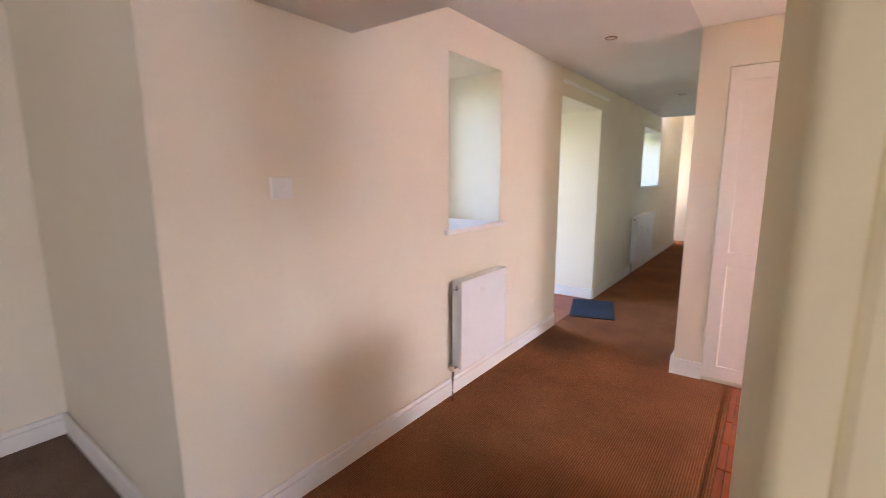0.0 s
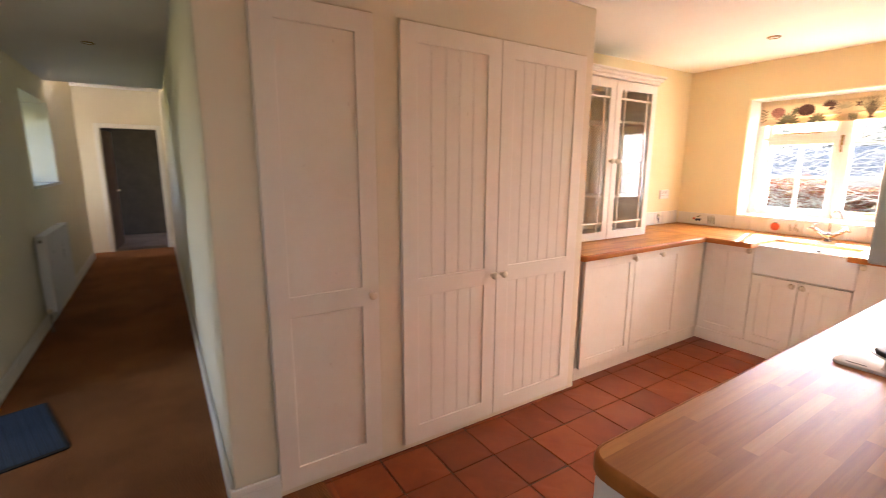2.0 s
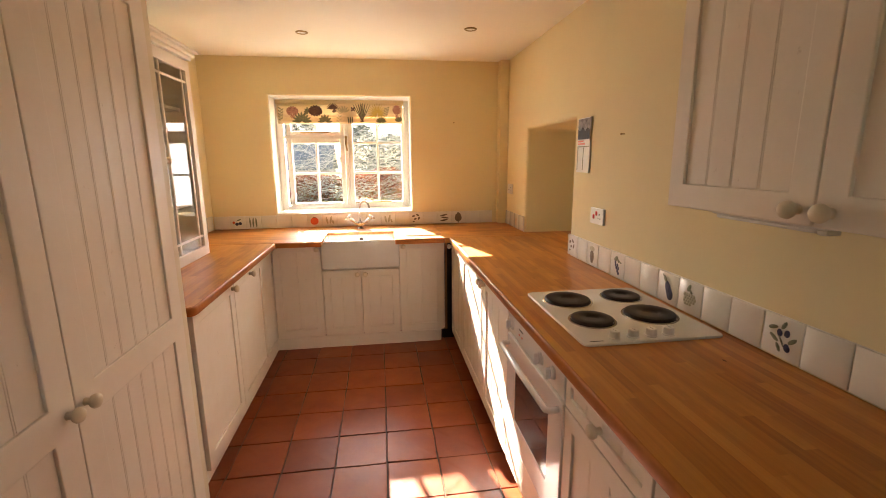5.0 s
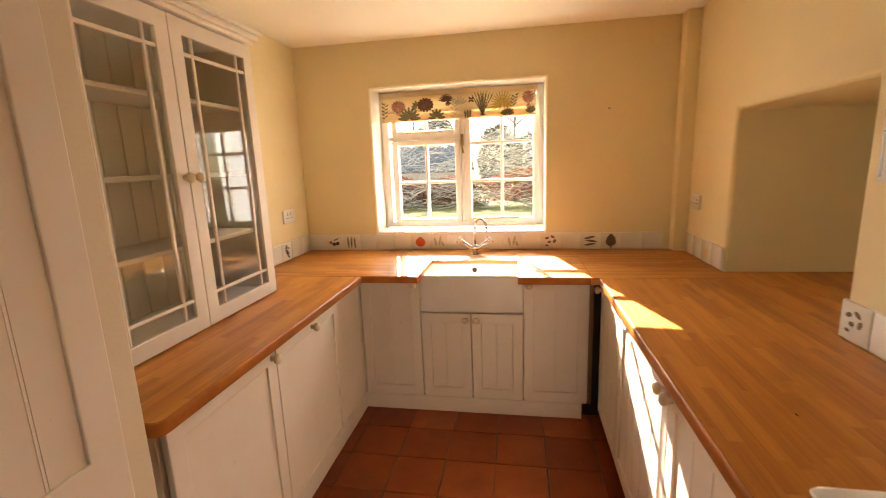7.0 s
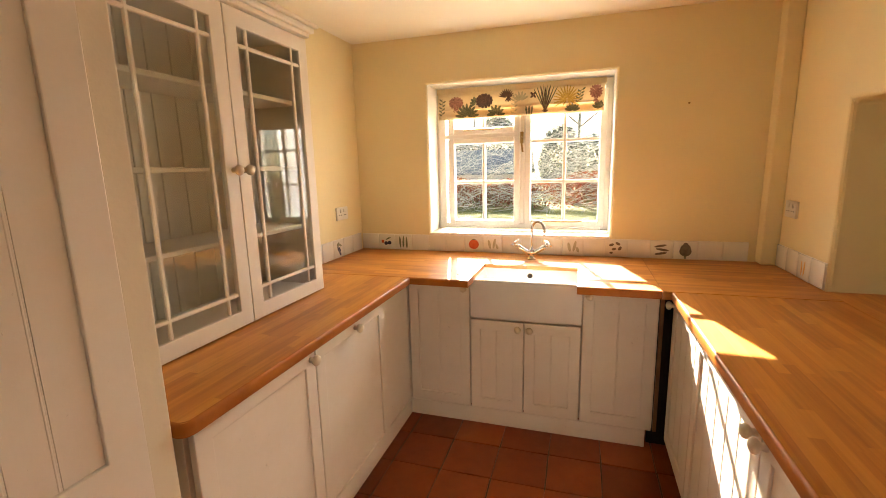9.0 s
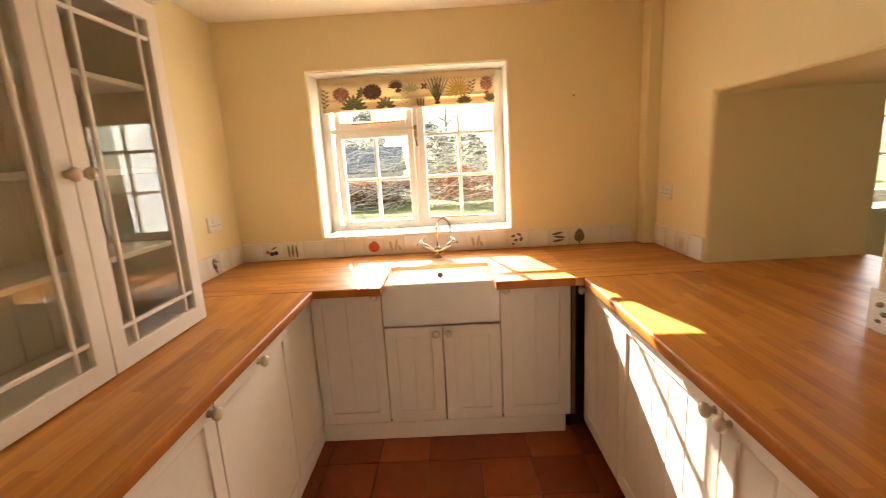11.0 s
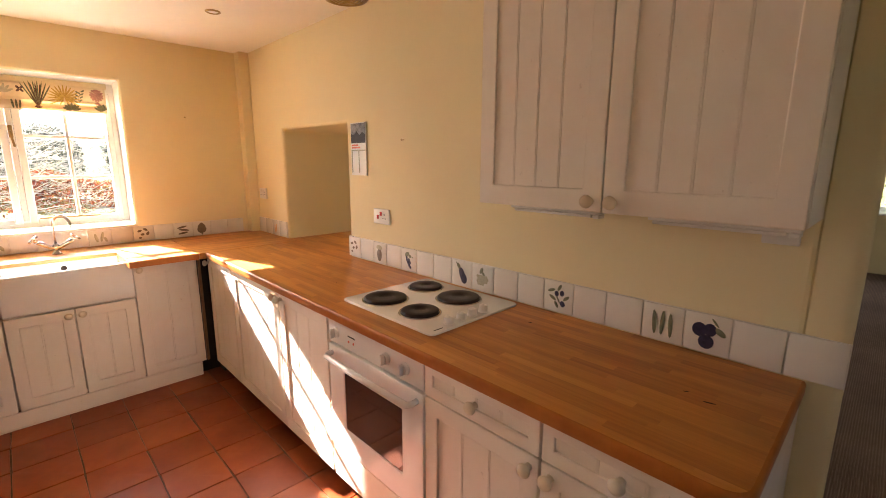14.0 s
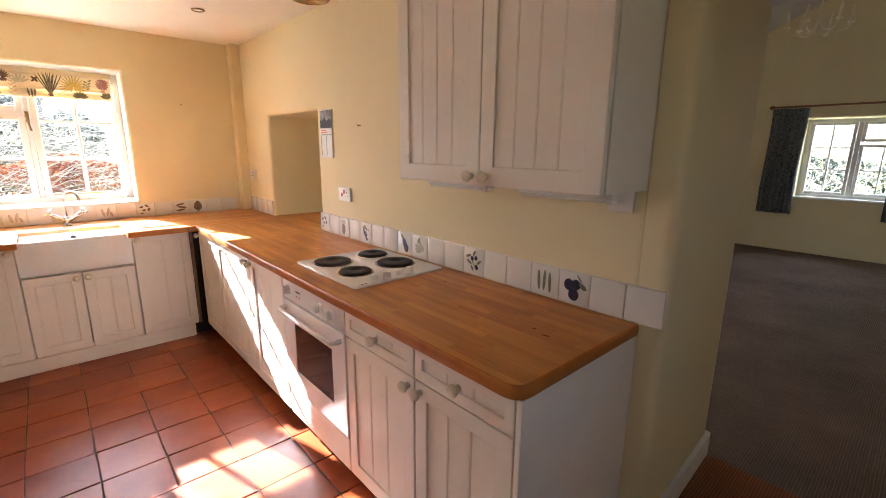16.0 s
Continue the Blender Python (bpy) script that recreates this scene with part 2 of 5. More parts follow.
def lathe(bm, profile, seg=20, m=Matrix()):
    rings = []
    for r, z in profile:
        if r < 1e-6:
            rings.append([bm.verts.new(m @ Vector((0, 0, z)))])
        else:
            rings.append([bm.verts.new(m @ Vector((r * math.cos(2 * math.pi * i / seg), r * math.sin(2 * math.pi * i / seg), z))) for i in range(seg)])
    for a, b in zip(rings, rings[1:]):
        for i in range(seg):
            j = (i + 1) % seg
            if len(a) == 1 and len(b) > 1:
                bm.faces.new((a[0], b[i], b[j]))
            elif len(b) == 1 and len(a) > 1:
                bm.faces.new((a[i], a[j], b[0]))
            elif len(a) > 1:
                bm.faces.new((a[i], a[j], b[j], b[i]))


def tube(bm, pts, radius, seg=10):
    pts = [Vector(p) for p in pts]
    rings = []
    for i, p in enumerate(pts):
        d = (pts[min(i + 1, len(pts) - 1)] - pts[max(i - 1, 0)]).normalized()
        q = d.to_track_quat("Z", "Y")
        r = radius[i] if isinstance(radius, (list, tuple)) else radius
        rings.append([bm.verts.new(p + q @ Vector((r * math.cos(2 * math.pi * k / seg), r * math.sin(2 * math.pi * k / seg), 0))) for k in range(seg)])
    for a, b in zip(rings, rings[1:]):
        for k in range(seg):
            bm.faces.new((a[k], a[(k + 1) % seg], b[(k + 1) % seg], b[k]))
    bm.faces.new(list(reversed(rings[0])))
    bm.faces.new(rings[-1])


def slab(bm, outline, z0, z1, bevel=0.0, seg=2):
    lo = [bm.verts.new((x, y, z0)) for x, y in outline]
    hi = [bm.verts.new((x, y, z1)) for x, y in outline]
    n = len(outline)
    fs = [bm.faces.new(list(reversed(lo))), bm.faces.new(hi)]
    for i in range(n):
        bm.faces.new((lo[i], lo[(i + 1) % n], hi[(i + 1) % n], hi[i]))
    if bevel:
        edges = list({e for f in fs for e in f.edges})
        bmesh.ops.bevel(bm, geom=edges, offset=bevel, segments=seg, affect="EDGES", profile=0.5)


def ellipse(bm, cx, cz, rx, rz, y=0.0, tilt=0.0, seg=14, dome=0.002):
    """A low domed oval in the x-z plane that faces -y."""
    c, s = math.cos(tilt), math.sin(tilt)
    ring = []
    for i in range(seg):
        a = 2 * math.pi * i / seg
        u, w = rx * math.cos(a), rz * math.sin(a)
        ring.append(bm.verts.new((cx + u * c - w * s, y, cz + u * s + w * c)))
    top = bm.verts.new((cx, y - dome, cz))
    for i in range(seg):
        bm.faces.new((ring[i], ring[(i + 1) % seg], top))


def finish(ob, bm, mat, smooth=False):
    bmesh.ops.recalc_face_normals(bm, faces=bm.faces)
    if smooth:
        for f in bm.faces:
            f.smooth = True
    bm.to_mesh(ob.data)
    bm.free()
    if mat:
        ob.data.materials.append(mat)
    return ob


def part(name, bm, mat, parent, label="", smooth=False):
    ob = new(name, bpy.data.meshes.new(name))
    finish(ob, bm, mat, smooth)
    ob.parent = parent
    if label:
        tagged(ob, label=label)
    return ob


def thing(name, label, category, x=0, y=0, z=0, rz=0, group=""):
    ob = new(name)
    ob.empty_display_size = 0.1
    ob.matrix_world = pose(x, y, z, 0, 0, rz)
    return tagged(ob, label, category, group)


def single(name, bm, mat, label, category, kind="", smooth=False, group=""):
    ob = new(name, bpy.data.meshes.new(name))
    finish(ob, bm, mat, smooth)
    return tagged(ob, label, category, group, kind)


def B():
    return bmesh.new()


def smooth_by_angle(ob, width=0.006, seg=2):
    md = ob.modifiers.new("soft_edge", "BEVEL")
    md.width, md.segments, md.limit_method, md.angle_limit = width, seg, "ANGLE", radians(40)
    return ob


def wall(name, axis, u0, u1, t0, t1, z0, z1, holes, mat, label, soft=0.012):
    """A wall along x or y, from u0 to u1, between the faces t0 and t1, with openings (u0, u1, z0, z1) cut through it."""
    us = sorted({u0, u1, *[h[i] for h in holes for i in (0, 1)]})
    zs = sorted({z0, z1, *[h[i] for h in holes for i in (2, 3)]})
    solid = {}
    for i in range(len(us) - 1):
        for j in range(len(zs) - 1):
            cu, cz = (us[i] + us[i + 1]) / 2, (zs[j] + zs[j + 1]) / 2
            solid[i, j] = not any(h[0] < cu < h[1] and h[2] < cz < h[3] for h in holes)
    bm = B()
    vs = {}

    def v(i, j, s):
        k = (i, j, s)
        if k not in vs:
            t = (t0, t1)[s]
            vs[k] = bm.verts.new((us[i], t, zs[j]) if axis == "x" else (t, us[i], zs[j]))
        return vs[k]

    for (i, j), full in solid.items():
        if not full:
            continue
        for s in (0, 1):
            bm.faces.new((v(i, j, s), v(i + 1, j, s), v(i + 1, j + 1, s), v(i, j + 1, s)))
        for di, dj, a, b in ((-1, 0, (i, j), (i, j + 1)), (1, 0, (i + 1, j), (i + 1, j + 1)), (0, -1, (i, j), (i + 1, j)), (0, 1, (i, j + 1), (i + 1, j + 1))):
            if not solid.get((i + di, j + dj), False):
                bm.faces.new((v(*a, 0), v(*b, 0), v(*b, 1), v(*a, 1)))
    ob = single(name, bm, mat, label, "wall", "structure")
    if soft:
        smooth_by_angle(ob, soft, 3)
    return ob


# ---- structure ----
CEIL, TOP = 2.38, 0.91
KW = (0.895, 2.12, 1.04, 2.07)
wall("wall_east", "y", -6.95, 2.95, 5.0, 5.32, 0, 2.6, [KW, (-2.55, -1.2, 1.04, 1.95)], M_WALL, "cream painted outer wall with a deep window reveal")
wall("wall_south", "x", 1.16, 5.0, -0.83, 0.0, 0, 4.3, [(3.475, 4.37, TOP - 0.04, 1.745)], M_WALL, "thick cream wall with a serving hatch", 0.02)
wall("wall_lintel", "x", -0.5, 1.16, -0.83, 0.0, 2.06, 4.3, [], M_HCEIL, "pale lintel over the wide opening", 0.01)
wall("wall_north", "x", 0.74, 5.0, 2.67, 2.85, 0, 2.6, [], M_WALL, "cream painted kitchen back wall")
wall("wall_hall_corner", "y", -0.87, 0.0, -2.0, -0.5, 0, 4.3, [], M_HALL, "thick cream corner between hall and lounge", 0)
wall("wall_passage_west", "y", 0.0, 8.9, -1.05, -0.5, 0, 4.3,
     [(0.74, 1.37, 1.10, 2.15), (2.47, 3.6, 0, 2.14), (5.64, 6.86, 1.27, 2.14)], M_HALL, "thick cream passage wall with deep window recesses", 0)
wall("wall_passage_east", "y", 2.67, 9.4, 0.62, 0.74, 0, 2.8, [], M_HALL, "cream painted passage wall")
wall("wall_passage_end", "x", -1.8, 0.74, 9.4, 9.52, 0, 2.8, [(-0.26, 0.52, 0, 2.06)], M_HALL, "cream wall at the passage's end with an open doorway", 0)
wall("wall_lobby_west", "y", 8.78, 9.52, -1.92, -1.8, 0, 2.8, [(8.95, 9.35, 0.9, 2.0)], M_HALL, "lobby wall with a window opening", 0)
wall("wall_lobby_south", "x", -1.8, -1.05, 8.78, 8.9, 0, 2.8, [], M_HALL, "short lobby return wall", 0)
wall("wall_porch_far", "x", -2.1, -1.05, 3.6, 3.75, 0, 2.3, [], M_HALL, "porch side wall", 0)
wall("wall_porch_near", "x", -2.1, -1.05, 2.32, 2.47, 0, 2.3, [], M_HALL, "porch side wall", 0)
wall("wall_porch_end", "y", 2.32, 3.75, -2.22, -2.1, 0, 2.3, [(2.55, 3.5, 0.2, 2.05)], M_HALL, "porch end wall with a glazed opening", 0)
wall("wall_lounge_west", "y", -6.95, -0.0, -2.15, -2.0, 0, 4.3, [], M_HALL, "cream lounge wall", 0)
wall("wall_lounge_gable", "x", -2.15, 5.32, -7.3, -6.95, 0, 4.4, [(0.8, 1.97, 0.83, 1.97)], M_WALL, "cream gable wall with a casement window", 0.015)
# the closet front beside the passage: a frame round two openings
wall("wall_closet", "x", 0.62, 2.72, 2.0, 2.1, 0, CEIL, [(0.80, 1.30, 0.03, 2.11), (1.42, 2.65, 0.03, 2.11)], M_HALL,
     "cream wall framing the tall built-in cupboards", 0.006)
wall("wall_closet_side", "y", 2.1, 2.67, 2.62, 2.72, 0, CEIL, [], M_WALL, "cream return wall beside the dresser", 0)
wall("wall_closet_passage", "y", 2.1, 2.67, 0.62, 0.74, 0, CEIL, [], M_HALL, "cream return wall facing the passage", 0)


def ceiling(name, verts, mat, label):
    bm = B()
    a = [bm.verts.new(p) for p in verts]
    b = [bm.verts.new((x, y, z + 0.12)) for x, y, z in verts]
    n = len(verts)
    bm.faces.new(list(reversed(a)))
    bm.faces.new(b)
    for i in range(n):
        bm.faces.new((a[i], a[(i + 1) % n], b[(i + 1) % n], b[i]))
    return single(name, bm, mat, label, "ceiling", "structure")


def rect(x0, x1, y0, y1, z):
    return [(x0, y0, z), (x1, y0, z), (x1, y1, z), (x0, y1, z)]


ceiling("ceiling_kitchen", rect(0.62, 5.0, 0, 2.67, CEIL), M_CEIL, "off-white painted kitchen ceiling")
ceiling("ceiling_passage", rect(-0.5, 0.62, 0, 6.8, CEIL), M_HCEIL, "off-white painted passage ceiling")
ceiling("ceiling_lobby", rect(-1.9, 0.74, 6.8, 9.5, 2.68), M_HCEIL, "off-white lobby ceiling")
ceiling("ceiling_porch", rect(-2.2, -1.05, 2.4, 3.7, 2.16), M_HCEIL, "porch ceiling")
ceiling("ceiling_lounge_east", [(0.6, -6.95, 4.2), (0.6, -0.83, 4.2), (5.0, -0.83, 2.1), (5.0, -6.95, 2.1)], M_HCEIL, "sloping lounge ceiling")
ceiling("ceiling_lounge_west", [(-2.0, -6.95, 2.9), (-2.0, -0.83, 2.9), (0.6, -0.83, 4.2), (0.6, -6.95, 4.2)], M_HCEIL, "sloping lounge ceiling")

bm = B()
box(bm, 0.99, 5.0, 0, 2.67, -0.12, -0.006)
floor_kitchen = single("floor_kitchen", bm, M_GROUT, "kitchen floor of square terracotta tiles in dark grout", "floor", "structure")
for name, a, b, c, d in (("floor_hall", -0.5, 0.985, 0, 2.0), ("floor_passage", -0.5, 0.62, 2.0, 9.4), ("floor_lobby", -1.8, -0.5, 8.9, 9.4), ("floor_threshold", -0.5, 1.15, -0.83, 0)):
    bm = B()
    box(bm, a, b, c, d, -0.12, 0.004)
    single(name, bm, M_SISAL, "floor covered in brown woven sisal", "floor", "structure")
bm = B()
box(bm, -2.0, 5.0, -6.95, -0.83, -0.12, 0.002)
single("floor_lounge", bm, M_CARPET, "lounge floor with dark brown woven carpet", "floor", "structure")
bm = B()
box(bm, -2.1, -0.5, 2.47, 3.6, -0.12, 0.002)
single("floor_porch", bm, M_TERRA, "porch floor of red tiles", "floor", "structure")
# carpet edge binding
bm = B()
box(bm, 0.965, 0.992, 0.02, 1.985, 0.003, 0.012, 0.003)
single("carpet_trim", bm, M_SISAL, "bound edge of the sisal carpet", "carpet edge", "structure")


def baseboard(name, x0, x1, y0, y1, h=0.125):
    """A moulded skirting board: a flat board with a stepped, rounded top."""
    bm = B()
    box(bm, x0, x1, y0, y1, 0.004, h - 0.03, 0.002)
    dx, dy = x1 - x0, y1 - y0
    if dx < dy:
        box(bm, x0, x0 + dx * 0.7, y0, y1, h - 0.03, h, 0.004, 2)
    else:
        box(bm, x0, x1, y0, y0 + dy * 0.7, h - 0.03, h, 0.004, 2)
    return single(name, bm, M_TRIM, "white moulded skirting board", "skirting", "structure")


baseboard("baseboard_west_near", -0.5, -0.486, -0.87, 2.47)
baseboard("baseboard_west_far", -0.5, -0.486, 3.6, 8.9)
baseboard("baseboard_post", 0.60, 0.80, 1.98, 1.999)
baseboard("baseboard_passage_east", 0.598, 0.62, 2.0, 9.38)
baseboard("baseboard_lounge_north", -2.0, -0.5, -0.89, -0.871)
baseboard("baseboard_lounge_west", -2.0, -1.978, -6.9, -0.86)
baseboard("baseboard_porch", -2.0, -0.5, 3.578, 3.6)


# ---- windows ----
def casement(name, label, x0, x1, z0, z1, lights, rail, depth=0.06):
    """A timber window in the x-z plane that faces -y, its frame from x0 to x1. lights: per leaf (x0, x1, z0, z1, columns, rows)."""
    w = thing(name, label, "window")
    tagged(w, kind="structure")
    bm = B()
    box(bm, x0, x0 + 0.05, 0, depth, z0, z1, 0.004)
    box(bm, x1 - 0.05, x1, 0, depth, z0, z1, 0.004)
    box(bm, x0 + 0.05, x1 - 0.05, 0, depth, z1 - 0.05, z1, 0.004)
    box(bm, x0 + 0.05, x1 - 0.05, -0.01, depth, z0, z0 + 0.045, 0.004)
    for a, b in rail:
        box(bm, a, b, 0.002, depth - 0.002, z0 + 0.045, z1 - 0.05, 0.004)
    part("window_frame", bm, M_WIN, w)
    for a, b, c, d, cols, rows in lights:
        bm = B()
        s = 0.042
        y0, y1 = -0.012, depth - 0.02
        box(bm, a, a + s, y0, y1, c, d, 0.005)
        box(bm, b - s, b, y0, y1, c, d, 0.005)
        box(bm, a + s, b - s, y0, y1, c, c + s, 0.005)
        box(bm, a + s, b - s, y0, y1, d - s, d, 0.005)
        gx = [a + s + (b - a - 2 * s) * i / cols for i in range(cols + 1)]
        gz = [c + s + (d - c - 2 * s) * i / rows for i in range(rows + 1)]
        for g in gx[1:-1]:
            box(bm, g - 0.011, g + 0.011, y0 + 0.006, y1 - 0.004, c + s, d - s, 0.004)
        for g in gz[1:-1]:
            box(bm, a + s, b - s, y0 + 0.008, y1 - 0.006, g - 0.011, g + 0.011, 0.004)
        leaf = part("casement", bm, M_WIN, w)
        for i in range(cols):
            for j in range(rows):
                bm = B()
                box(bm, gx[i], gx[i + 1], depth - 0.034, depth - 0.030, gz[j], gz[j + 1])
                p = part("pane", bm, M_GLASS, leaf)
                p.visible_shadow = False
    return w


# kitchen window: local x runs towards -y in the world
KY = 2.10
win = casement("window_1", "white painted timber casement window with small panes", 0.0, 1.2, 1.05, 2.06,
               [(0.075, 0.596, 1.075, 1.713, 2, 2), (0.075, 0.596, 1.738, 2.005, 2, 1), (0.631, 1.169, 1.075, 1.993, 2, 3)], [(0.598, 0.629)])
bm = B()
box(bm, 0.05, 0.598, -0.004, 0.056, 1.710, 1.741, 0.004)
part("transom", bm, M_WIN, win)
bm = B()
box(bm, -0.02, 1.205, -0.21, 0.0, 1.022, 1.046, 0.006, 2)
part("window_sill", bm, M_WIN, win, "sunlit white window board")
bm = B()
tube(bm, [(0.61, -0.02, 1.70), (0.61, -0.035, 1.70), (0.612, -0.04, 1.66), (0.62, -0.04, 1.60)], 0.007, 8)
box(bm, 0.60, 0.622, -0.02, -0.012, 1.66, 1.74, 0.002)
part("casement_fastener", bm, M_BRASS, win, "dark brass fastener")
bm = B()
tube(bm, [(0.20, -0.03, 1.768), (0.45, -0.03, 1.768), (0.48, -0.03, 1.773)], 0.006, 8)
part("stay_bar", bm, M_BRASS, win, "dark brass stay")
bm = B()
tube(bm, [(0.68, -0.03, 1.118), (1.0, -0.03, 1.118), (1.03, -0.03, 1.123)], 0.006, 8)
part("stay_bar", bm, M_BRASS, win, "dark brass stay")
win.matrix_world = pose(5.2, KY, 0, 0, 0, -90)
bm = B()
box(bm, 5.010, 5.262, 0.894, 0.899, 1.04, 2.07, 0.001)
box(bm, 5.010, 5.262, 2.116, 2.121, 1.04, 2.07, 0.001)
box(bm, 5.010, 5.262, 0.899, 2.116, 2.066, 2.0709999999999997, 0.001)
single("window_reveal", bm, M_WIN, "white painted plaster reveal of the kitchen window", "reveal", "structure")
bm = B()
box(bm, 5.215, 5.25, KY, 2.116, 1.04, 2.066)
single("window_packing", bm, M_WIN, "white painted packing strip round the window frame", "trim", "structure")

win2 = casement("window_2", "white casement window seen through the hatch", 0.0, 1.35, 1.05, 1.95,
                [(0.055, 0.64, 1.098, 1.9, 2, 3), (0.70, 1.295, 1.098, 1.9, 2, 3)], [(0.645, 0.695)])
bm = B()
box(bm, 0.0, 1.35, -0.22, 0.0, 1.02, 1.046, 0.006)
part("window_sill", bm, M_WIN, win2)
win2.matrix_world = pose(5.2, -1.2, 0, 0, 0, -90)

win3 = casement("window_3", "white casement window with small panes in the gable wall", 0.0, 1.17, 0.84, 1.96,
                [(0.05, 0.555, 0.885, 1.91, 2, 3), (0.615, 1.12, 0.885, 1.60, 2, 2), (0.615, 1.12, 1.635, 1.91, 2, 1)], [(0.558, 0.612)])
bm = B()
box(bm, 0.0, 1.17, -0.18, 0.0, 0.815, 0.845, 0.006)
part("window_sill", bm, M_WIN, win3)
win3.matrix_world = pose(1.97, -7.1, 0, 0, 0, 180)


# ---- cabinets ----
KNOB = [(0.0, 0.0), (0.011, 0.0), (0.009, 0.012), (0.017, 0.018), (0.0205, 0.026), (0.018, 0.034), (0.009, 0.039), (0.0, 0.040)]


def knob(x, y, z, parent):
    bm = B()
    lathe(bm, KNOB, 16, pose(x, y, z, 90, 0, 0))
    return part("knob", bm, M_KNOB, parent, "cream painted round wooden knob", True)


def frame_mesh(bm, x0, x1, y0, y1, z0, z1, holes):
    """A flat frame in the x-z plane with openings (x0, x1, z0, z1), in one piece."""
    xs = sorted({x0, x1, *[h[i] for h in holes for i in (0, 1)]})
    zs = sorted({z0, z1, *[h[i] for h in holes for i in (2, 3)]})
    full = {(i, j): not any(h[0] < (xs[i] + xs[i + 1]) / 2 < h[1] and h[2] < (zs[j] + zs[j + 1]) / 2 < h[3] for h in holes)
            for i in range(len(xs) - 1) for j in range(len(zs) - 1)}
    vs = {}

    def v(i, j, s):
        if (i, j, s) not in vs:
            vs[i, j, s] = bm.verts.new((xs[i], (y0, y1)[s], zs[j]))
        return vs[i, j, s]

    for (i, j), on in full.items():
        if on:
            for s in (0, 1):
                bm.faces.new((v(i, j, s), v(i + 1, j, s), v(i + 1, j + 1, s), v(i, j + 1, s)))
            for di, dj, a, c in ((-1, 0, (i, j), (i, j + 1)), (1, 0, (i + 1, j), (i + 1, j + 1)), (0, -1, (i, j), (i + 1, j)), (0, 1, (i, j + 1), (i + 1, j + 1))):
                if not full.get((i + di, j + dj), False):
                    bm.faces.new((v(*a, 0), v(*c, 0), v(*c, 1), v(*a, 1)))


def framed_door(name, x0, x1, z0, z1, parent, panels=None, t=0.022, stile=0.062, pitch=0.1, knob_at=None, beads=True, mat=None):
    """A painted frame with beaded boards set into it; panels: heights of middle rails. It faces -y, its front at y = 0."""
    mat = mat or M_CAB
    rails = [(z0, z0 + stile * 1.1)] + [(z - stile * 0.55, z + stile * 0.55) for z in (panels or [])] + [(z1 - stile, z1)]
    bays = [(b, c) for (a, b), (c, d) in zip(rails, rails[1:])]
    bm = B()
    frame_mesh(bm, x0, x1, 0, t, z0, z1, [(x0 + stile, x1 - stile, b, c) for b, c in bays])
    door = smooth_by_angle(part(name, bm, mat, parent), 0.003, 2)
    w = x1 - x0 - 2 * stile
    n = max(1, round(w / pitch)) if beads else 1
    for b, c in bays:
        for i in range(n):
            u0, u1 = x0 + stile + w * i / n, x0 + stile + w * (i + 1) / n
            bm = B()
            box(bm, u0 + (0.0004 if i else -0.001), u1 - 0.0004 if i < n - 1 else u1 + 0.001, 0.0085, t - 0.003, b - 0.001, c + 0.001, 0.0007)
            if i < n - 1:
                box(bm, u1 - 0.0085, u1 - 0.0045, 0.0072, 0.012, b, c, 0.0012)
            part("board", bm, mat, door)
    bm = B()
    for b, c in bays:
        box(bm, x0 + stile - 0.001, x1 - stile + 0.001, t - 0.0028, t - 0.001, b, c)
    part("backing", bm, M_GROOVE, door)
    if knob_at:
        knob(knob_at[0], 0.0, knob_at[1], door)
    return door


def carcass(parent, w, depth, z0, z1, y0=0.036, t=0.018):
    for name, a, b, c, d, e, f in (("side_panel", 0, t, y0, depth, z0, z1), ("side_panel", w - t, w, y0, depth, z0, z1), ("bottom_panel", t, w - t, y0, depth, z0, z0 + t),
                                   ("top_panel", t, w - t, y0, depth, z1 - t, z1), ("back_panel", t, w - t, depth - 0.008, depth, z0 + t, z1 - t)):
        bm = B()
        box(bm, a, b, c, d, e, f, 0.001)
        part(name, bm, M_CAB, parent)


# tall cupboards in the closet front
tall = thing("tall_cupboard", "tall painted single cupboard door with boarded panels in the wall", "cupboard", 0.80, 1.985, 0)
framed_door("door", 0.004, 0.496, 0.035, 2.105, tall, [0.88], 0.024, 0.085, 0.11, (0.455, 0.885), beads=False)
bm = B()
box(bm, 0, 0.004, 0.016, 0.06, 0.03, 2.11)
box(bm, 0.496, 0.5, 0.016, 0.06, 0.03, 2.11)
box(bm, 0.004, 0.496, 0.03, 0.06, 0.03, 2.11)
part("door_lining", bm, M_CAB, tall)
tall2 = thing("tall_cupboard", "tall painted double cupboard with boarded panels and wooden knobs", "cupboard", 1.42, 1.985, 0)
framed_door("door", 0.004, 0.584, 0.035, 2.105, tall2, [0.88], 0.024, 0.085, 0.085, (0.553, 0.885))
framed_door("door", 0.588, 1.226, 0.035, 2.105, tall2, [0.88], 0.024, 0.085, 0.085, (0.622, 0.885))
bm = B()
box(bm, 0.0, 0.004, 0.016, 0.06, 0.03, 2.11)
box(bm, 1.226, 1.23, 0.016, 0.06, 0.03, 2.11)
box(bm, 0.004, 1.226, 0.03, 0.06, 0.03, 2.11)
part("door_lining", bm, M_CAB, tall2)


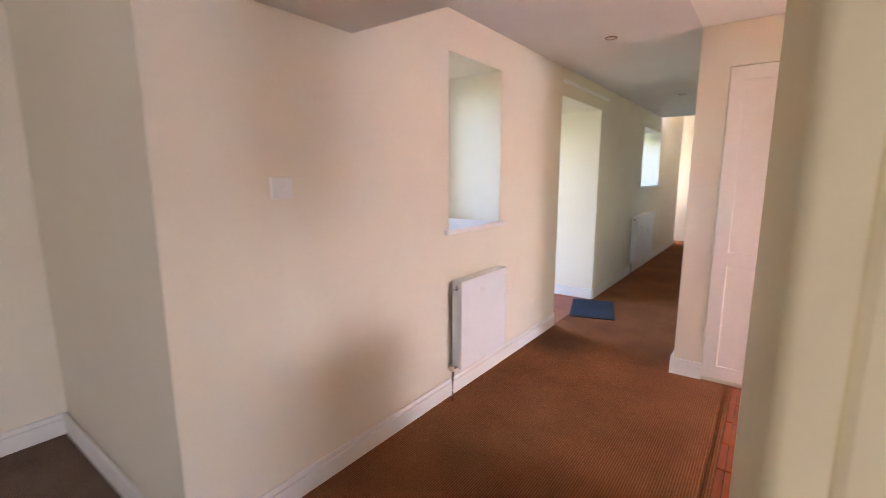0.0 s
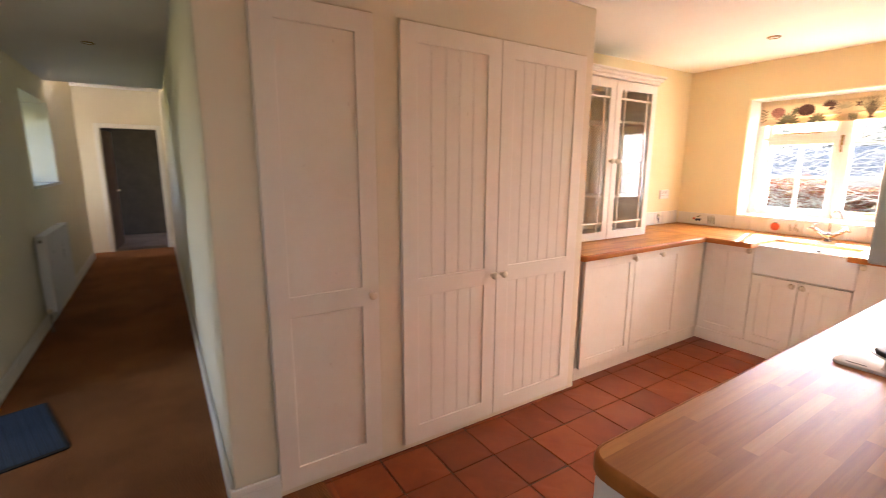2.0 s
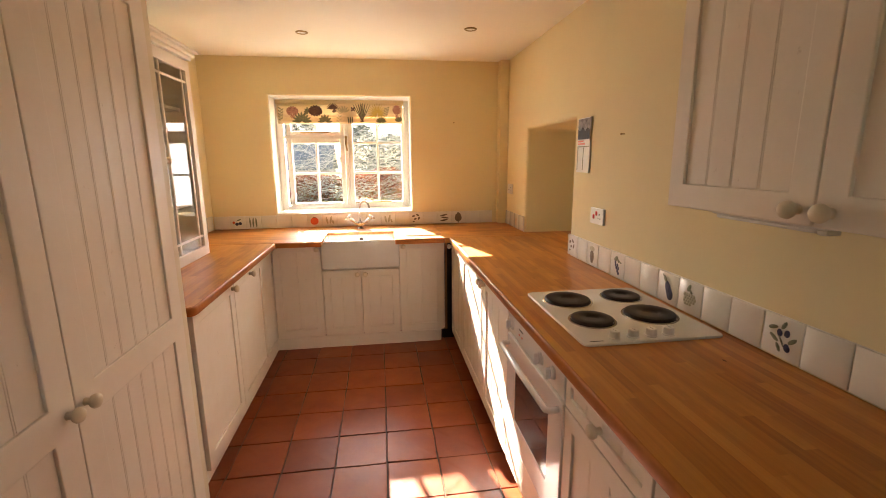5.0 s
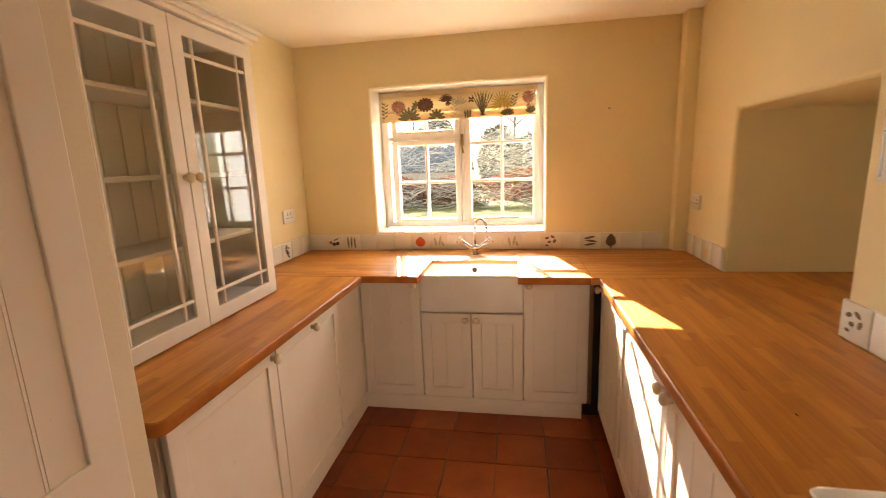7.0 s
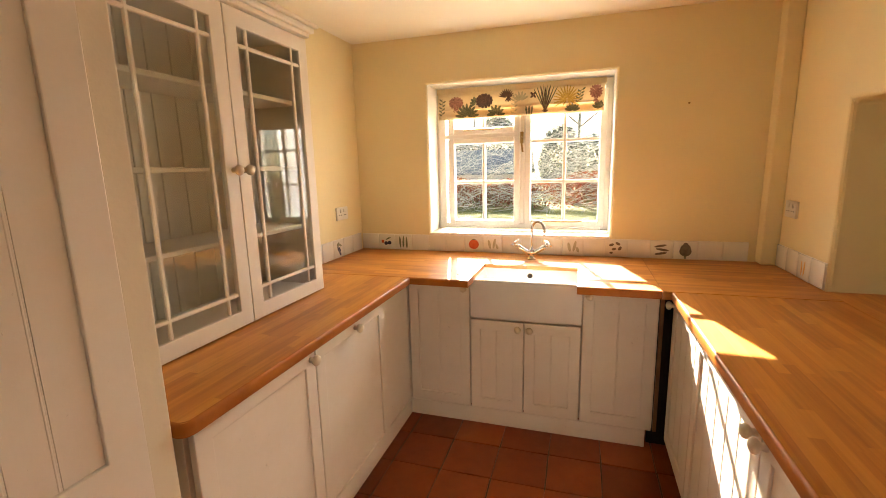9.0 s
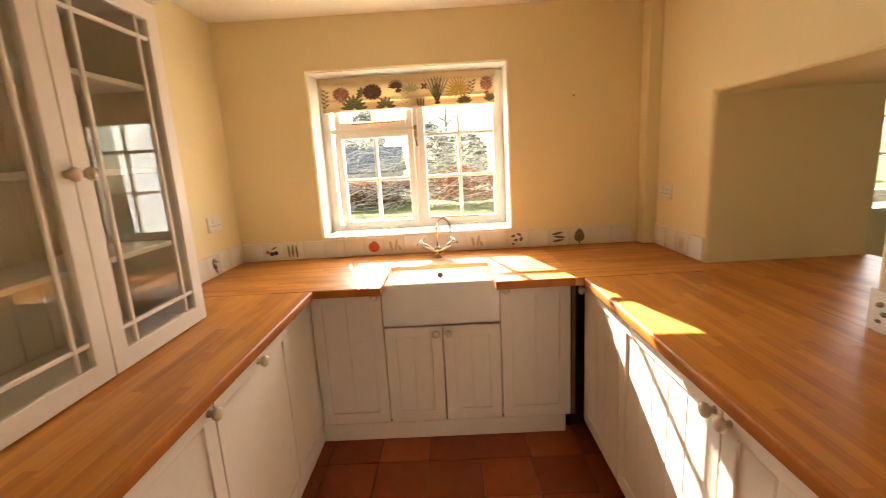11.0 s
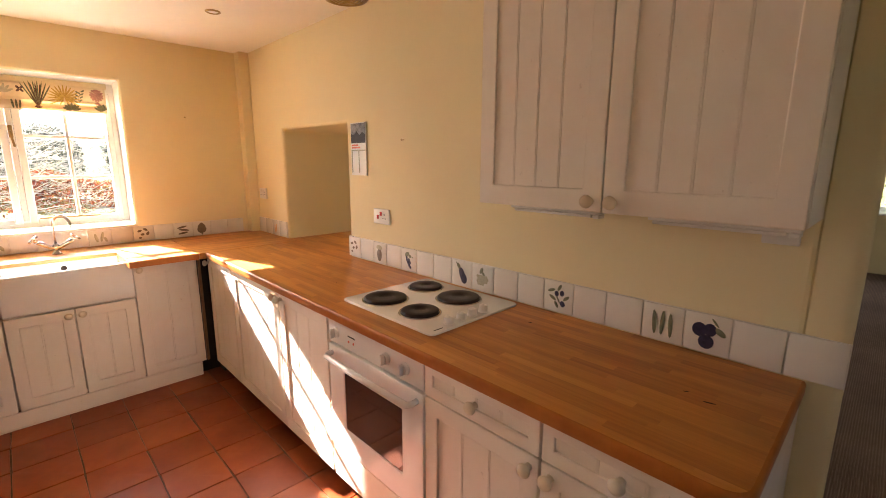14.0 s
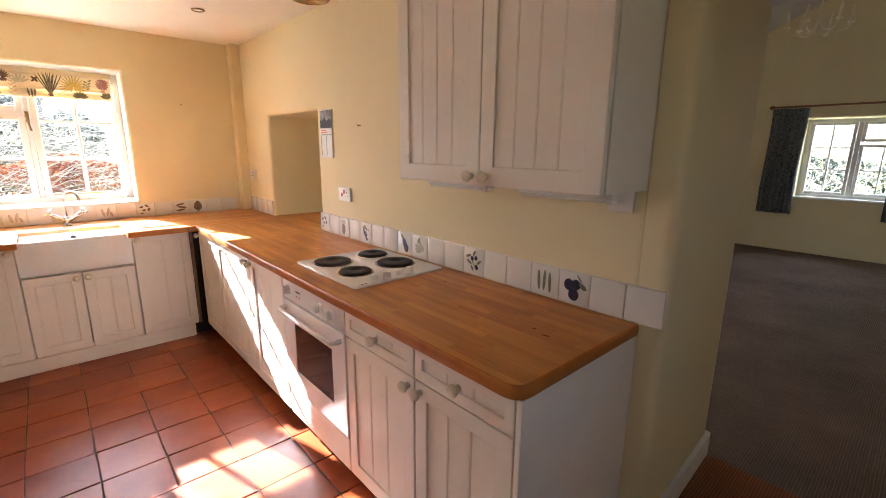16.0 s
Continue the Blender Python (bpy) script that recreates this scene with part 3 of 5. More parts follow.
def base_unit(label, x, y, rz, w, doors, z0=0.10, z1=0.868, depth=0.58, drawer=None, beads=True):
    u = thing("base_cabinet", label, "cabinet", x, y, 0, rz, "kitchen base cabinets")
    carcass(u, w, depth, z0, z1)
    for a, b, side in doors:
        top = z1 - 0.004
        if drawer:
            top = drawer
            framed_door("drawer", a + 0.003, b - 0.003, drawer + 0.006, z1 - 0.004, u, None, 0.022, 0.036, 0.10, ((a + b) / 2, (drawer + z1) / 2), True)
        kx = {"r": b - 0.032, "l": a + 0.032, "c": (a + b) / 2}[side]
        framed_door("door", a + 0.003, b - 0.003, z0 + 0.004, top, u, None, 0.022, 0.058, 0.11, (kx, top - 0.034), beads)
    return u


# left run, facing -y
base_unit("white painted double base cabinet under the wooden worktop", 2.775, 2.005, 0, 1.15, [(0.0, 0.547, "r"), (0.547, 1.15, "c")], depth=0.64, beads=False)
bm = B()
box(bm, 2.78, 4.36, 2.05, 2.07, 0.0, 0.10)
single("kickboard", bm, M_CAB, "white painted kickboard under the cabinets", "kickboard")
bm = B()
box(bm, 3.927, 4.36, 2.055, 2.073, 0.10, 0.868, 0.002)
box(bm, 4.346, 4.40, 2.0505, 2.0545, 0.0, 0.866)
single("filler_panel", bm, M_CAB, "white painted corner filler panel", "panel")
# window run, facing -x; local x runs towards -y
base_unit("white painted base cabinet beside the sink", 4.345, 2.05, -90, 0.382, [(0.006, 0.382, "r")], depth=0.6)
base_unit("white painted double cabinet under the white sink", 4.345, 1.667, -90, 0.611, [(0.0, 0.306, "r"), (0.306, 0.611, "l")], z1=0.652, depth=0.6)
base_unit("white painted base cabinet beside the sink", 4.345, 1.055, -90, 0.375, [(0.0, 0.37, "l")], depth=0.6)
bm = B()
box(bm, 4.35, 4.368, 0.715, 2.05, 0.0, 0.10, 0.002)
single("kickboard", bm, M_CAB, "white painted kickboard under the sink cabinets", "kickboard")
# hob run, facing +y; local x runs towards -x
base_unit("narrow white painted base cabinet in the corner", 4.29, 0.634, 180, 0.455, [(0.0, 0.455, "l")])
base_unit("white painted boarded double base cabinet next to the oven", 3.832, 0.634, 180, 1.15, [(0.0, 0.665, "r"), (0.665, 1.15, "l")])
base_unit("white painted base cabinet with a drawer", 2.05, 0.634, 180, 0.453, [(0.0, 0.453, "r")], drawer=0.742)
base_unit("white painted base cabinet with a drawer at the worktop's end", 1.595, 0.634, 180, 0.425, [(0.0, 0.425, "l")], drawer=0.742)
# this kickboard is near-black: the shade under the doors is in its colour
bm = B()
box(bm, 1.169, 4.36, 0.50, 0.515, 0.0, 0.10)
single("kickboard", bm, M_DARK, "recessed kickboard under the cabinets, painted dark for the shade there", "kickboard")
# added boards whose near-black colour stands in for the shade of the gap
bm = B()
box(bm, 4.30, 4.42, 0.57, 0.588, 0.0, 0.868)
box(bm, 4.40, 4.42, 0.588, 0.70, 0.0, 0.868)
single("corner_gap_shade", bm, M_DARK, "added near-black panel standing in for the shade in the corner gap", "panel")
bm = B()
box(bm, 4.35, 4.37, 0.662, 0.679, 0.10, 0.866, 0.001)
single("edge_strip", bm, M_POLE, "bare brown wooden edge strip beside the corner gap", "panel")
bm = B()
box(bm, 1.150, 1.168, 0.0, 0.635, 0.0, 0.868, 0.002)
single("end_panel", bm, M_CAB, "white painted end panel of the cabinet run", "panel")


# ---- worktops ----
def rounded(pts, radii, seg=6):
    out = []
    n = len(pts)
    for i, (p, r) in enumerate(zip(pts, radii)):
        p = Vector(p)
        if not r:
            out.append((p.x, p.y))
            continue
        a = (Vector(pts[i - 1]) - p).normalized() * r
        b = (Vector(pts[(i + 1) % n]) - p).normalized() * r
        for k in range(seg + 1):
            t = k / seg
            q = (p + a) * (1 - t) ** 2 + p * 2 * t * (1 - t) + (p + b) * t ** 2
            out.append((q.x, q.y))
    return out


# the rounded, skewed end of the thick wall
bm = B()
slab(bm, rounded([(1.165, -0.8312), (1.165, 0.0012), (1.064, 0.0012), (1.105, -0.8312)], [0, 0, 0.04, 0.02], 8), 0.0, 2.06)
for f in bm.faces:
    f.smooth = abs(f.normal.z) < 0.5
pier = single("wall_end", bm, M_WALL, "rounded cream end of the thick wall", "wall", "structure")
pier.data.set_sharp_from_angle(angle=radians(35))
bm = B()
slab(bm, rounded([(1.084, -0.85), (1.165, -0.85), (1.165, -0.83), (1.104, -0.83), (1.070, -0.08), (1.052, -0.08)], [0.02, 0, 0, 0, 0, 0]), 0.004, 0.12, 0.004)
single("baseboard_wall_end", bm, M_TRIM, "white skirting round the wall end", "skirting", "structure")


def clip(poly, outline):
    """The part of a convex polygon that lies inside a convex outline (both anticlockwise)."""
    for k in range(len(outline)):
        (ax, ay), (bx, by) = outline[k], outline[(k + 1) % len(outline)]

        def side(p):
            return (bx - ax) * (p[1] - ay) - (by - ay) * (p[0] - ax)

        out = []
        for i, p in enumerate(poly):
            q = poly[(i + 1) % len(poly)]
            sp, sq = side(p), side(q)
            if sp >= -1e-9:
                out.append(p)
            if (sp > 1e-9 and sq < -1e-9) or (sp < -1e-9 and sq > 1e-9):
                f = sp / (sp - sq)
                out.append((p[0] + (q[0] - p[0]) * f, p[1] + (q[1] - p[1]) * f))
        poly = out
        if len(poly) < 3:
            return []
    clean = [p for i, p in enumerate(poly) if math.dist(p, poly[i - 1]) > 1e-4]
    return clean if len(clean) > 2 else []


def staves(parent, outline, along, mat, width=0.032, length=0.36, z0=TOP - 0.04, z1=TOP):
    xs, ys = [p[0] for p in outline], [p[1] for p in outline]
    lo, hi = (min(xs), max(xs)) if along == "x" else (min(ys), max(ys))
    a, b = (min(ys), max(ys)) if along == "x" else (min(xs), max(xs))
    rows = max(1, round((b - a) / width))
    w = (b - a) / rows
    for r in range(rows):
        u = lo - random.uniform(0, length)
        while u < hi:
            e = u + length * random.uniform(0.7, 1.35)
            v0, v1 = a + r * w, a + (r + 1) * w
            poly = [(u, v0), (e, v0), (e, v1), (u, v1)] if along == "x" else [(v0, u), (v1, u), (v1, e), (v0, e)]
            poly = clip(poly, outline)
            if poly and (max(p[0] for p in poly) - min(p[0] for p in poly)) > 0.003 and (max(p[1] for p in poly) - min(p[1] for p in poly)) > 0.003:
                bm = B()
                slab(bm, poly, z0, z1)
                part("stave", bm, mat, parent)
            u = e


# edge wood deeper than the top: the upright face's shade in its colour
M_EDGE = simple_noise("shaded_oiled_edge", [(0.3, (0.36, 0.112, 0.017)), (0.7, (0.50, 0.17, 0.030))], 9, 0.45, 0.1, 60)
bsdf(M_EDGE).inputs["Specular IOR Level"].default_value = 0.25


def nosing(parent, path):
    """The eased front edge of a worktop, swept along its outline; the room lies to the left of the path."""
    prof = [(-0.002, -0.040), (0.0035, -0.0385), (0.0055, -0.034), (0.006, -0.012), (0.005, -0.006), (0.003, -0.002), (0.0, 0.0006), (-0.004, 0.0006)]
    bm = B()
    rings = []
    for i, p in enumerate(path):
        d = Vector(path[min(i + 1, len(path) - 1)]) - Vector(path[max(i - 1, 0)])
        n = Vector((-d.y, d.x)).normalized()
        rings.append([bm.verts.new((p[0] + n.x * o, p[1] + n.y * o, TOP + z)) for o, z in prof])
    for a, b in zip(rings, rings[1:]):
        for k in range(len(prof)):
            q = (k + 1) % len(prof)
            bm.faces.new((a[k], a[q], b[q], b[k]))
    bm.faces.new(rings[0])
    bm.faces.new(rings[-1])
    part("front_edge", bm, M_EDGE, parent, "eased orange-brown front edge, shade put into its tone", True).data.set_sharp_from_angle(angle=radians(50))


def bend(cx, cy, rad, a0, a1, n=8):
    return [(cx + rad * math.cos(radians(a0 + (a1 - a0) * k / n)), cy + rad * math.sin(radians(a0 + (a1 - a0) * k / n))) for k in range(n + 1)]


top = thing("worktop", "long oiled hardwood worktop with a rounded corner", "worktop", group="wooden worktops")
CORNER = rounded([(1.148, 0.008), (4.209, 0.008), (4.209, 0.655), (1.148, 0.655)], [0, 0, 0, 0.055])
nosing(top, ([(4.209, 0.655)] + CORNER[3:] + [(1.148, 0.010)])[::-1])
staves(top, rounded([(1.148, 0.008), (4.209, 0.008), (4.209, 0.655), (1.148, 0.655)], [0, 0, 0, 0.055]), "x", M_TOPX)
for x, y, a, b, c in ((1.95, 0.18, 0.006, 0.0025, 10), (1.30, 0.33, 0.013, 0.003, 12), (1.36, 0.31, 0.007, 0.002, 20), (2.95, 0.42, 0.006, 0.002, -8)):
    bm = B()
    pts = [(a * math.cos(k * 0.7) * (1 + 0.3 * (k % 2)), b * math.sin(k * 0.7)) for k in range(9)]
    slab(bm, pts, -0.001, 0.0006)
    bmesh.ops.transform(bm, matrix=pose(x, y, TOP, 0, 0, c), verts=bm.verts)
    part("knot", bm, M_DARK, top, "small dark knot in the wood")
top = thing("worktop", "oiled hardwood worktop cut round the white sink", "worktop", group="wooden worktops")
for x0, x1, y0, y1 in ((4.216, 4.635, 0.002, 0.697), (4.216, 4.635, 0.700, 1.085), (4.216, 4.635, 1.645, 2.668), (4.635, 4.998, 0.002, 0.697), (4.635, 4.998, 0.700, 2.668)):
    staves(top, [(x0, y0), (x1, y0), (x1, y1), (x0, y1)], "y", M_TOPY, z0=TOP - (0.022 if x0 > 4.5 else 0.04))
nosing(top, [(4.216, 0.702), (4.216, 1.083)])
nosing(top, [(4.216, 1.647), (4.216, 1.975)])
top = thing("worktop", "oiled hardwood worktop under the glazed cupboard", "worktop", group="wooden worktops")
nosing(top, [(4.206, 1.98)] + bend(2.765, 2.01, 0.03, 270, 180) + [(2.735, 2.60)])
staves(top, rounded([(2.735, 1.98), (4.209, 1.98), (4.209, 2.668), (2.735, 2.668)], [0.03, 0, 0, 0]), "x", M_TOPX)
top = thing("hatch_shelf", "oiled wooden shelf in the serving hatch", "shelf")
staves(top, [(3.477, -0.83), (4.368, -0.83), (4.368, 0.004), (3.477, 0.004)], "x", M_TOPX, z1=TOP - 0.001)

# sink
sink = thing("butler_sink", "white fireclay butler sink set in the wooden worktop", "sink", 4.335, 1.668, 0, -90)
bm = B()
W, D, Z0, Z1, T = 0.615, 0.345, 0.66, 0.886, 0.03
o = [bm.verts.new((x, y, z)) for z in (Z0, Z1) for x, y in ((0, 0), (W, 0), (W, D), (0, D))]
n = [bm.verts.new((x, y, z)) for z, t in ((Z0 + T, T + 0.012), (Z1, T)) for x, y in ((t, t), (W - t, t), (W - t, D - t), (t, D - t))]
bm.faces.new(o[3::-1])
bm.faces.new(n[:4])
for k in range(4):
    q = (k + 1) % 4
    bm.faces.new((o[k], o[q], o[4 + q], o[4 + k]))
    bm.faces.new((n[k], n[4 + k], n[4 + q], n[q]))
    bm.faces.new((o[4 + k], o[4 + q], n[4 + q], n[4 + k]))
bmesh.ops.bevel(bm, geom=list(bm.edges), offset=0.009, segments=3, affect="EDGES", profile=0.5)
part("basin", bm, M_SINK, sink, "", True)
bm = B()
lathe(bm, [(0.0, 0), (0.016, 0), (0.016, 0.002), (0.0, 0.003)], 16, pose(0.305, D - T - 0.006, 0.845, 90))
part("overflow", bm, M_DARK, sink, "dark overflow hole")
bm = B()
lathe(bm, [(0.0, 0.0), (0.04, 0.0), (0.042, 0.003), (0.03, 0.004), (0.0, 0.002)], 20, pose(0.305, 0.17, Z0 + T + 0.001))
part("waste", bm, M_CHROME, sink)


# ---- kitchen fittings ----
def plain(name, stops, scale=40, rough=0.35):
    return simple_noise(name, stops, scale, rough, 0)


M_PLUM = plain("painted_plum_glaze", [(0.3, (0.012, 0.014, 0.04)), (0.7, (0.05, 0.045, 0.10))])
M_LEAF = plain("painted_leaf_glaze", [(0.3, (0.11, 0.13, 0.07)), (0.7, (0.27, 0.27, 0.16))])
M_PALE = plain("painted_pale_glaze", [(0.3, (0.36, 0.34, 0.22)), (0.7, (0.52, 0.47, 0.32))])
M_TOMATO = plain("painted_tomato_glaze", [(0.3, (0.55, 0.06, 0.02)), (0.7, (0.65, 0.14, 0.05))])
M_BROWN = plain("painted_brown_glaze", [(0.3, (0.10, 0.07, 0.045)), (0.7, (0.24, 0.17, 0.10))])
M_ORANGE = plain("painted_orange_glaze", [(0.3, (0.62, 0.28, 0.06)), (0.7, (0.7, 0.42, 0.15))])

# wall cupboard over the worktop; local x runs towards -x
upper = thing("wall_cupboard", "white painted double wall cupboard with boarded doors", "cupboard", 2.115, 0.30, 0, 180)
carcass(upper, 0.947, 0.298, 1.366, 2.26, 0.030)
framed_door("door", 0.002, 0.472, 1.365, 2.26, upper, None, 0.024, 0.062, 0.083, (0.438, 1.398))
framed_door("door", 0.476, 0.945, 1.365, 2.26, upper, None, 0.024, 0.062, 0.083, (0.510, 1.398))
for a, b in ((0.07, 0.42), (0.57, 0.93)):
    strip = thing("strip_light", "slim white under-cupboard strip light", "lamp", 2.115 - a, 0.20, 1.333, 180, "under-cupboard strip lights")
    bm = B()
    box(bm, 0, b - a, 0, 0.05, 0.012, 0.032, 0.004, 2)
    part("housing", bm, M_PLASTIC, strip)
    bm = B()
    box(bm, 0.012, b - a - 0.03, 0.006, 0.044, 0.001, 0.0125, 0.003)
    part("diffuser", bm, M_PLASTIC, strip)
    bm = B()
    box(bm, b - a - 0.026, b - a - 0.002, 0.004, 0.046, -0.001, 0.0125, 0.003)
    part("end_cap", bm, M_PLASTIC, strip)

# glazed dresser cupboard on the left worktop
DX = 2.90
dres = thing("glazed_cupboard", "white painted glazed cupboard standing on the wooden worktop", "cupboard", DX, 2.318, TOP + 0.002, 0)
DW, DH = 0.995, 1.20
bm = B()
box(bm, 0, 0.02, 0.024, 0.348, 0.015, DH)
box(bm, DW - 0.02, DW, 0.024, 0.348, 0.015, DH, 0.002)
box(bm, 0.02, DW - 0.02, 0.024, 0.348, 0.0, 0.03)
box(bm, 0.02, DW - 0.02, 0.024, 0.348, DH - 0.02, DH)
part("carcass", bm, M_CAB, dres)
for i in range(9):
    bm = B()
    u = 0.02 + (DW - 0.04) * i / 9
    box(bm, u + 0.001, u + (DW - 0.04) / 9 - 0.001, 0.335, 0.346, 0.03, DH - 0.02, 0.003)
    part("back_board", bm, M_CAB, dres)
for z in (0.32, 0.60, 0.90):
    bm = B()
    box(bm, 0.021, DW - 0.021, 0.07, 0.334, z, z + 0.02, 0.003)
    part("shelf", bm, M_CAB, dres)
bm = B()
box(bm, -0.005, DW + 0.012, -0.012, 0.348, DH, DH + 0.02, 0.003)
box(bm, -0.015, DW + 0.03, -0.03, 0.348, DH + 0.02, DH + 0.045, 0.008, 3)
box(bm, -0.02, DW + 0.045, -0.045, 0.348, DH + 0.045, DH + 0.06, 0.003)
part("cornice", bm, M_CAB, dres, "moulded cornice")
for a, b, kx in ((0.004, 0.482, 0.457), (0.486, 0.991, 0.513)):
    z0, z1, s = 0.006, DH - 0.008, 0.062
    bm = B()
    bars_x = [a + s + 0.052, b - s - 0.052]
    bars_z = [z0 + s + 0.065, z1 - s - 0.065]
    frame_mesh(bm, a, b, 0.0, 0.022, z0, z1, [(a + s, b - s, z0 + s, z1 - s)])
    door = smooth_by_angle(part("door", bm, M_CAB, dres), 0.003, 2)
    for g in bars_x:
        bm = B()
        box(bm, g - 0.007, g + 0.007, 0.003, 0.016, z0 + s, z1 - s, 0.003)
        part("glazing_bar", bm, M_CAB, door)
    for g in bars_z:
        bm = B()
        box(bm, a + s, b - s, 0.004, 0.0165, g - 0.007, g + 0.007, 0.003)
        part("glazing_bar", bm, M_CAB, door)
    bm = B()
    box(bm, a + s - 0.002, b - s + 0.002, 0.0105, 0.0125, z0 + s - 0.002, z1 - s + 0.002)
    pane = part("pane", bm, M_CUPGLASS, door, "clear glass pane")
    pane.visible_shadow = False
    knob(kx, 0.0, 0.605, door)

# hob
hob = thing("electric_hob", "white enamel electric hob with four black plates", "hob", 2.105, 0.045, TOP, 0)
bm = B()
slab(bm, rounded([(0, 0), (0.58, 0), (0.58, 0.505), (0, 0.505)], [0.02] * 4), -0.001, 0.009, 0.005, 3)
part("hob_top", bm, M_ENAMEL, hob, "", True)
for x, y, r in ((0.441, 0.372, 0.092), (0.455, 0.122, 0.076), (0.224, 0.135, 0.092), (0.205, 0.378, 0.076)):
    bm = B()
    lathe(bm, [(r + 0.012, 0.008), (r + 0.010, 0.0115), (r + 0.002, 0.013), (r + 0.001, 0.010)], 36, pose(x, y, 0))
    part("plate_rim", bm, M_CHROME, hob, "bright metal rim", True)
    bm = B()
    lathe(bm, [(r, 0.008), (r, 0.020), (r - 0.006, 0.0225), (r * 0.32, 0.0225), (r * 0.30, 0.0195), (0, 0.0195)], 36, pose(x, y, 0))
    part("hot_plate", bm, M_IRON, hob, "black cast iron plate", True)
for y in (0.185, 0.25, 0.315, 0.382):
    bm = B()
    lathe(bm, [(0.021, 0.008), (0.021, 0.012), (0.018, 0.014), (0.0165, 0.034), (0.014, 0.036), (0, 0.036)], 18, pose(0.038, y, 0))
    box(bm, 0.030, 0.046, y - 0.003, y + 0.003, 0.035, 0.040, 0.001)
    part("knob", bm, M_PLASTIC, hob, "white plastic knob")
bm = B()
box(bm, 0.018, 0.022, 0.43, 0.475, 0.0088, 0.0096)
part("maker_mark", bm, M_DARK, hob, "small dark maker's mark")

# oven; local x runs towards -x
oven = thing("built_in_oven", "white built-in electric oven under the worktop", "oven", 2.675, 0.637, 0, 180)
bm = B()
box(bm, 0.012, 0.628, 0.02, 0.56, 0.10, 0.866)
part("body", bm, M_ENAMEL, oven)
bm = B()
box(bm, 0.014, 0.626, 0.0, 0.0195, 0.757, 0.864, 0.004, 2)
part("control_panel", bm, M_ENAMEL, oven)
for x in (0.075, 0.42, 0.53):
    bm = B()
    lathe(bm, [(0.024, 0), (0.024, 0.004), (0.019, 0.007), (0.017, 0.012), (0, 0.012)], 20, pose(x, 0.0, 0.808, 90))
    box(bm, x - 0.006, x + 0.006, -0.03, -0.010, 0.788, 0.828, 0.003)
    part("knob", bm, M_ENAMEL, oven, "white control knob")
for x, z in ((0.17, 0.795), (0.205, 0.795)):
    bm = B()
    lathe(bm, [(0.005, 0), (0.005, 0.002), (0, 0.003)], 10, pose(x, 0.0, z, 90))
    part("indicator_lamp", bm, M_TOMATO, oven, "small red indicator lamp")
bm = B()
box(bm, 0.165, 0.215, -0.0006, 0.001, 0.815, 0.821)
part("maker_mark", bm, M_DARK, oven, "small dark maker's mark")
bm = B()
frame_mesh(bm, 0.014, 0.626, -0.004, 0.0195, 0.272, 0.748, [(0.13, 0.51, 0.385, 0.645)])
odoor = smooth_by_angle(part("oven_door", bm, M_ENAMEL, oven), 0.004, 2)
bm = B()
box(bm, 0.129, 0.511, 0.0, 0.005, 0.384, 0.646, 0.001)
part("glass", bm, M_OVENGLASS, odoor, "smoked glass window")
bm = B()
tube(bm, [(0.045, -0.002, 0.712), (0.045, -0.03, 0.710), (0.055, -0.042, 0.708), (0.32, -0.045, 0.706), (0.585, -0.042, 0.708), (0.595, -0.03, 0.710), (0.595, -0.002, 0.712)], [0.011, 0.011, 0.0115, 0.012, 0.0115, 0.011, 0.011], 12)
part("handle", bm, M_ENAMEL, odoor, "white bar handle", True)
bm = B()
box(bm, 0.014, 0.626, 0.0, 0.0195, 0.105, 0.266, 0.004)
part("lower_panel", bm, M_CAB, oven)

# tap
tap = thing("mixer_tap", "chrome bridge mixer tap with crosshead handles behind the sink", "tap", 4.83, 1.375, TOP, -90)
bm = B()
lathe(bm, [(0.0, 0), (0.027, 0), (0.027, 0.006), (0.018, 0.012), (0.014, 0.03), (0.019, 0.045), (0.017, 0.06), (0.012, 0.07), (0, 0.07)], 20)
for s in (-1, 1):
    tube(bm, [(0, 0, 0.035), (s * 0.03, -0.005, 0.05), (s * 0.06, -0.012, 0.072), (s * 0.085, -0.016, 0.088)], [0.014, 0.013, 0.013, 0.015], 12)
part("body", bm, M_CHROME, tap, "", True)
bm = B()
arc = [(0.0, 0.0, 0.06), (0.0, 0.0, 0.19)]
for k in range(1, 11):
    a = math.pi * k / 10
    arc.append((0.042 * (1 - math.cos(a)), -0.03 * (1 - math.cos(a)), 0.19 + 0.06 * math.sin(a)))
arc.append((0.084, -0.06, 0.165))
tube(bm, arc, 0.0085, 12)
part("spout", bm, M_CHROME, tap, "swan-neck chrome spout", True)
for s in (-1, 1):
    bm = B()
    m = Matrix.Translation((s * 0.09, -0.017, 0.092)) @ pose(0, 0, 0, 0, s * 42, 0)
    lathe(bm, [(0.0, 0), (0.013, 0), (0.012, 0.014), (0.008, 0.02), (0.012, 0.028), (0.0, 0.032)], 14, m)
    for ang in (20, 110):
        d = m.to_3x3() @ Vector((math.cos(radians(ang)), math.sin(radians(ang)), 0)) * 0.032
        c = m @ Vector((0, 0, 0.022))
        tube(bm, [c - d, c - d * 0.8, c, c + d * 0.8, c + d], [0.005, 0.008, 0.006, 0.008, 0.005], 8)
    part("crosshead", bm, M_CHROME, tap, "chrome crosshead handle", True)


# ---- wall tiles ----
def berries(pts, r):
    def f(bm):
        for x, z in pts:
            ellipse(bm, x, z, r, r, 0, 0, 10, 0.0025)
    return f


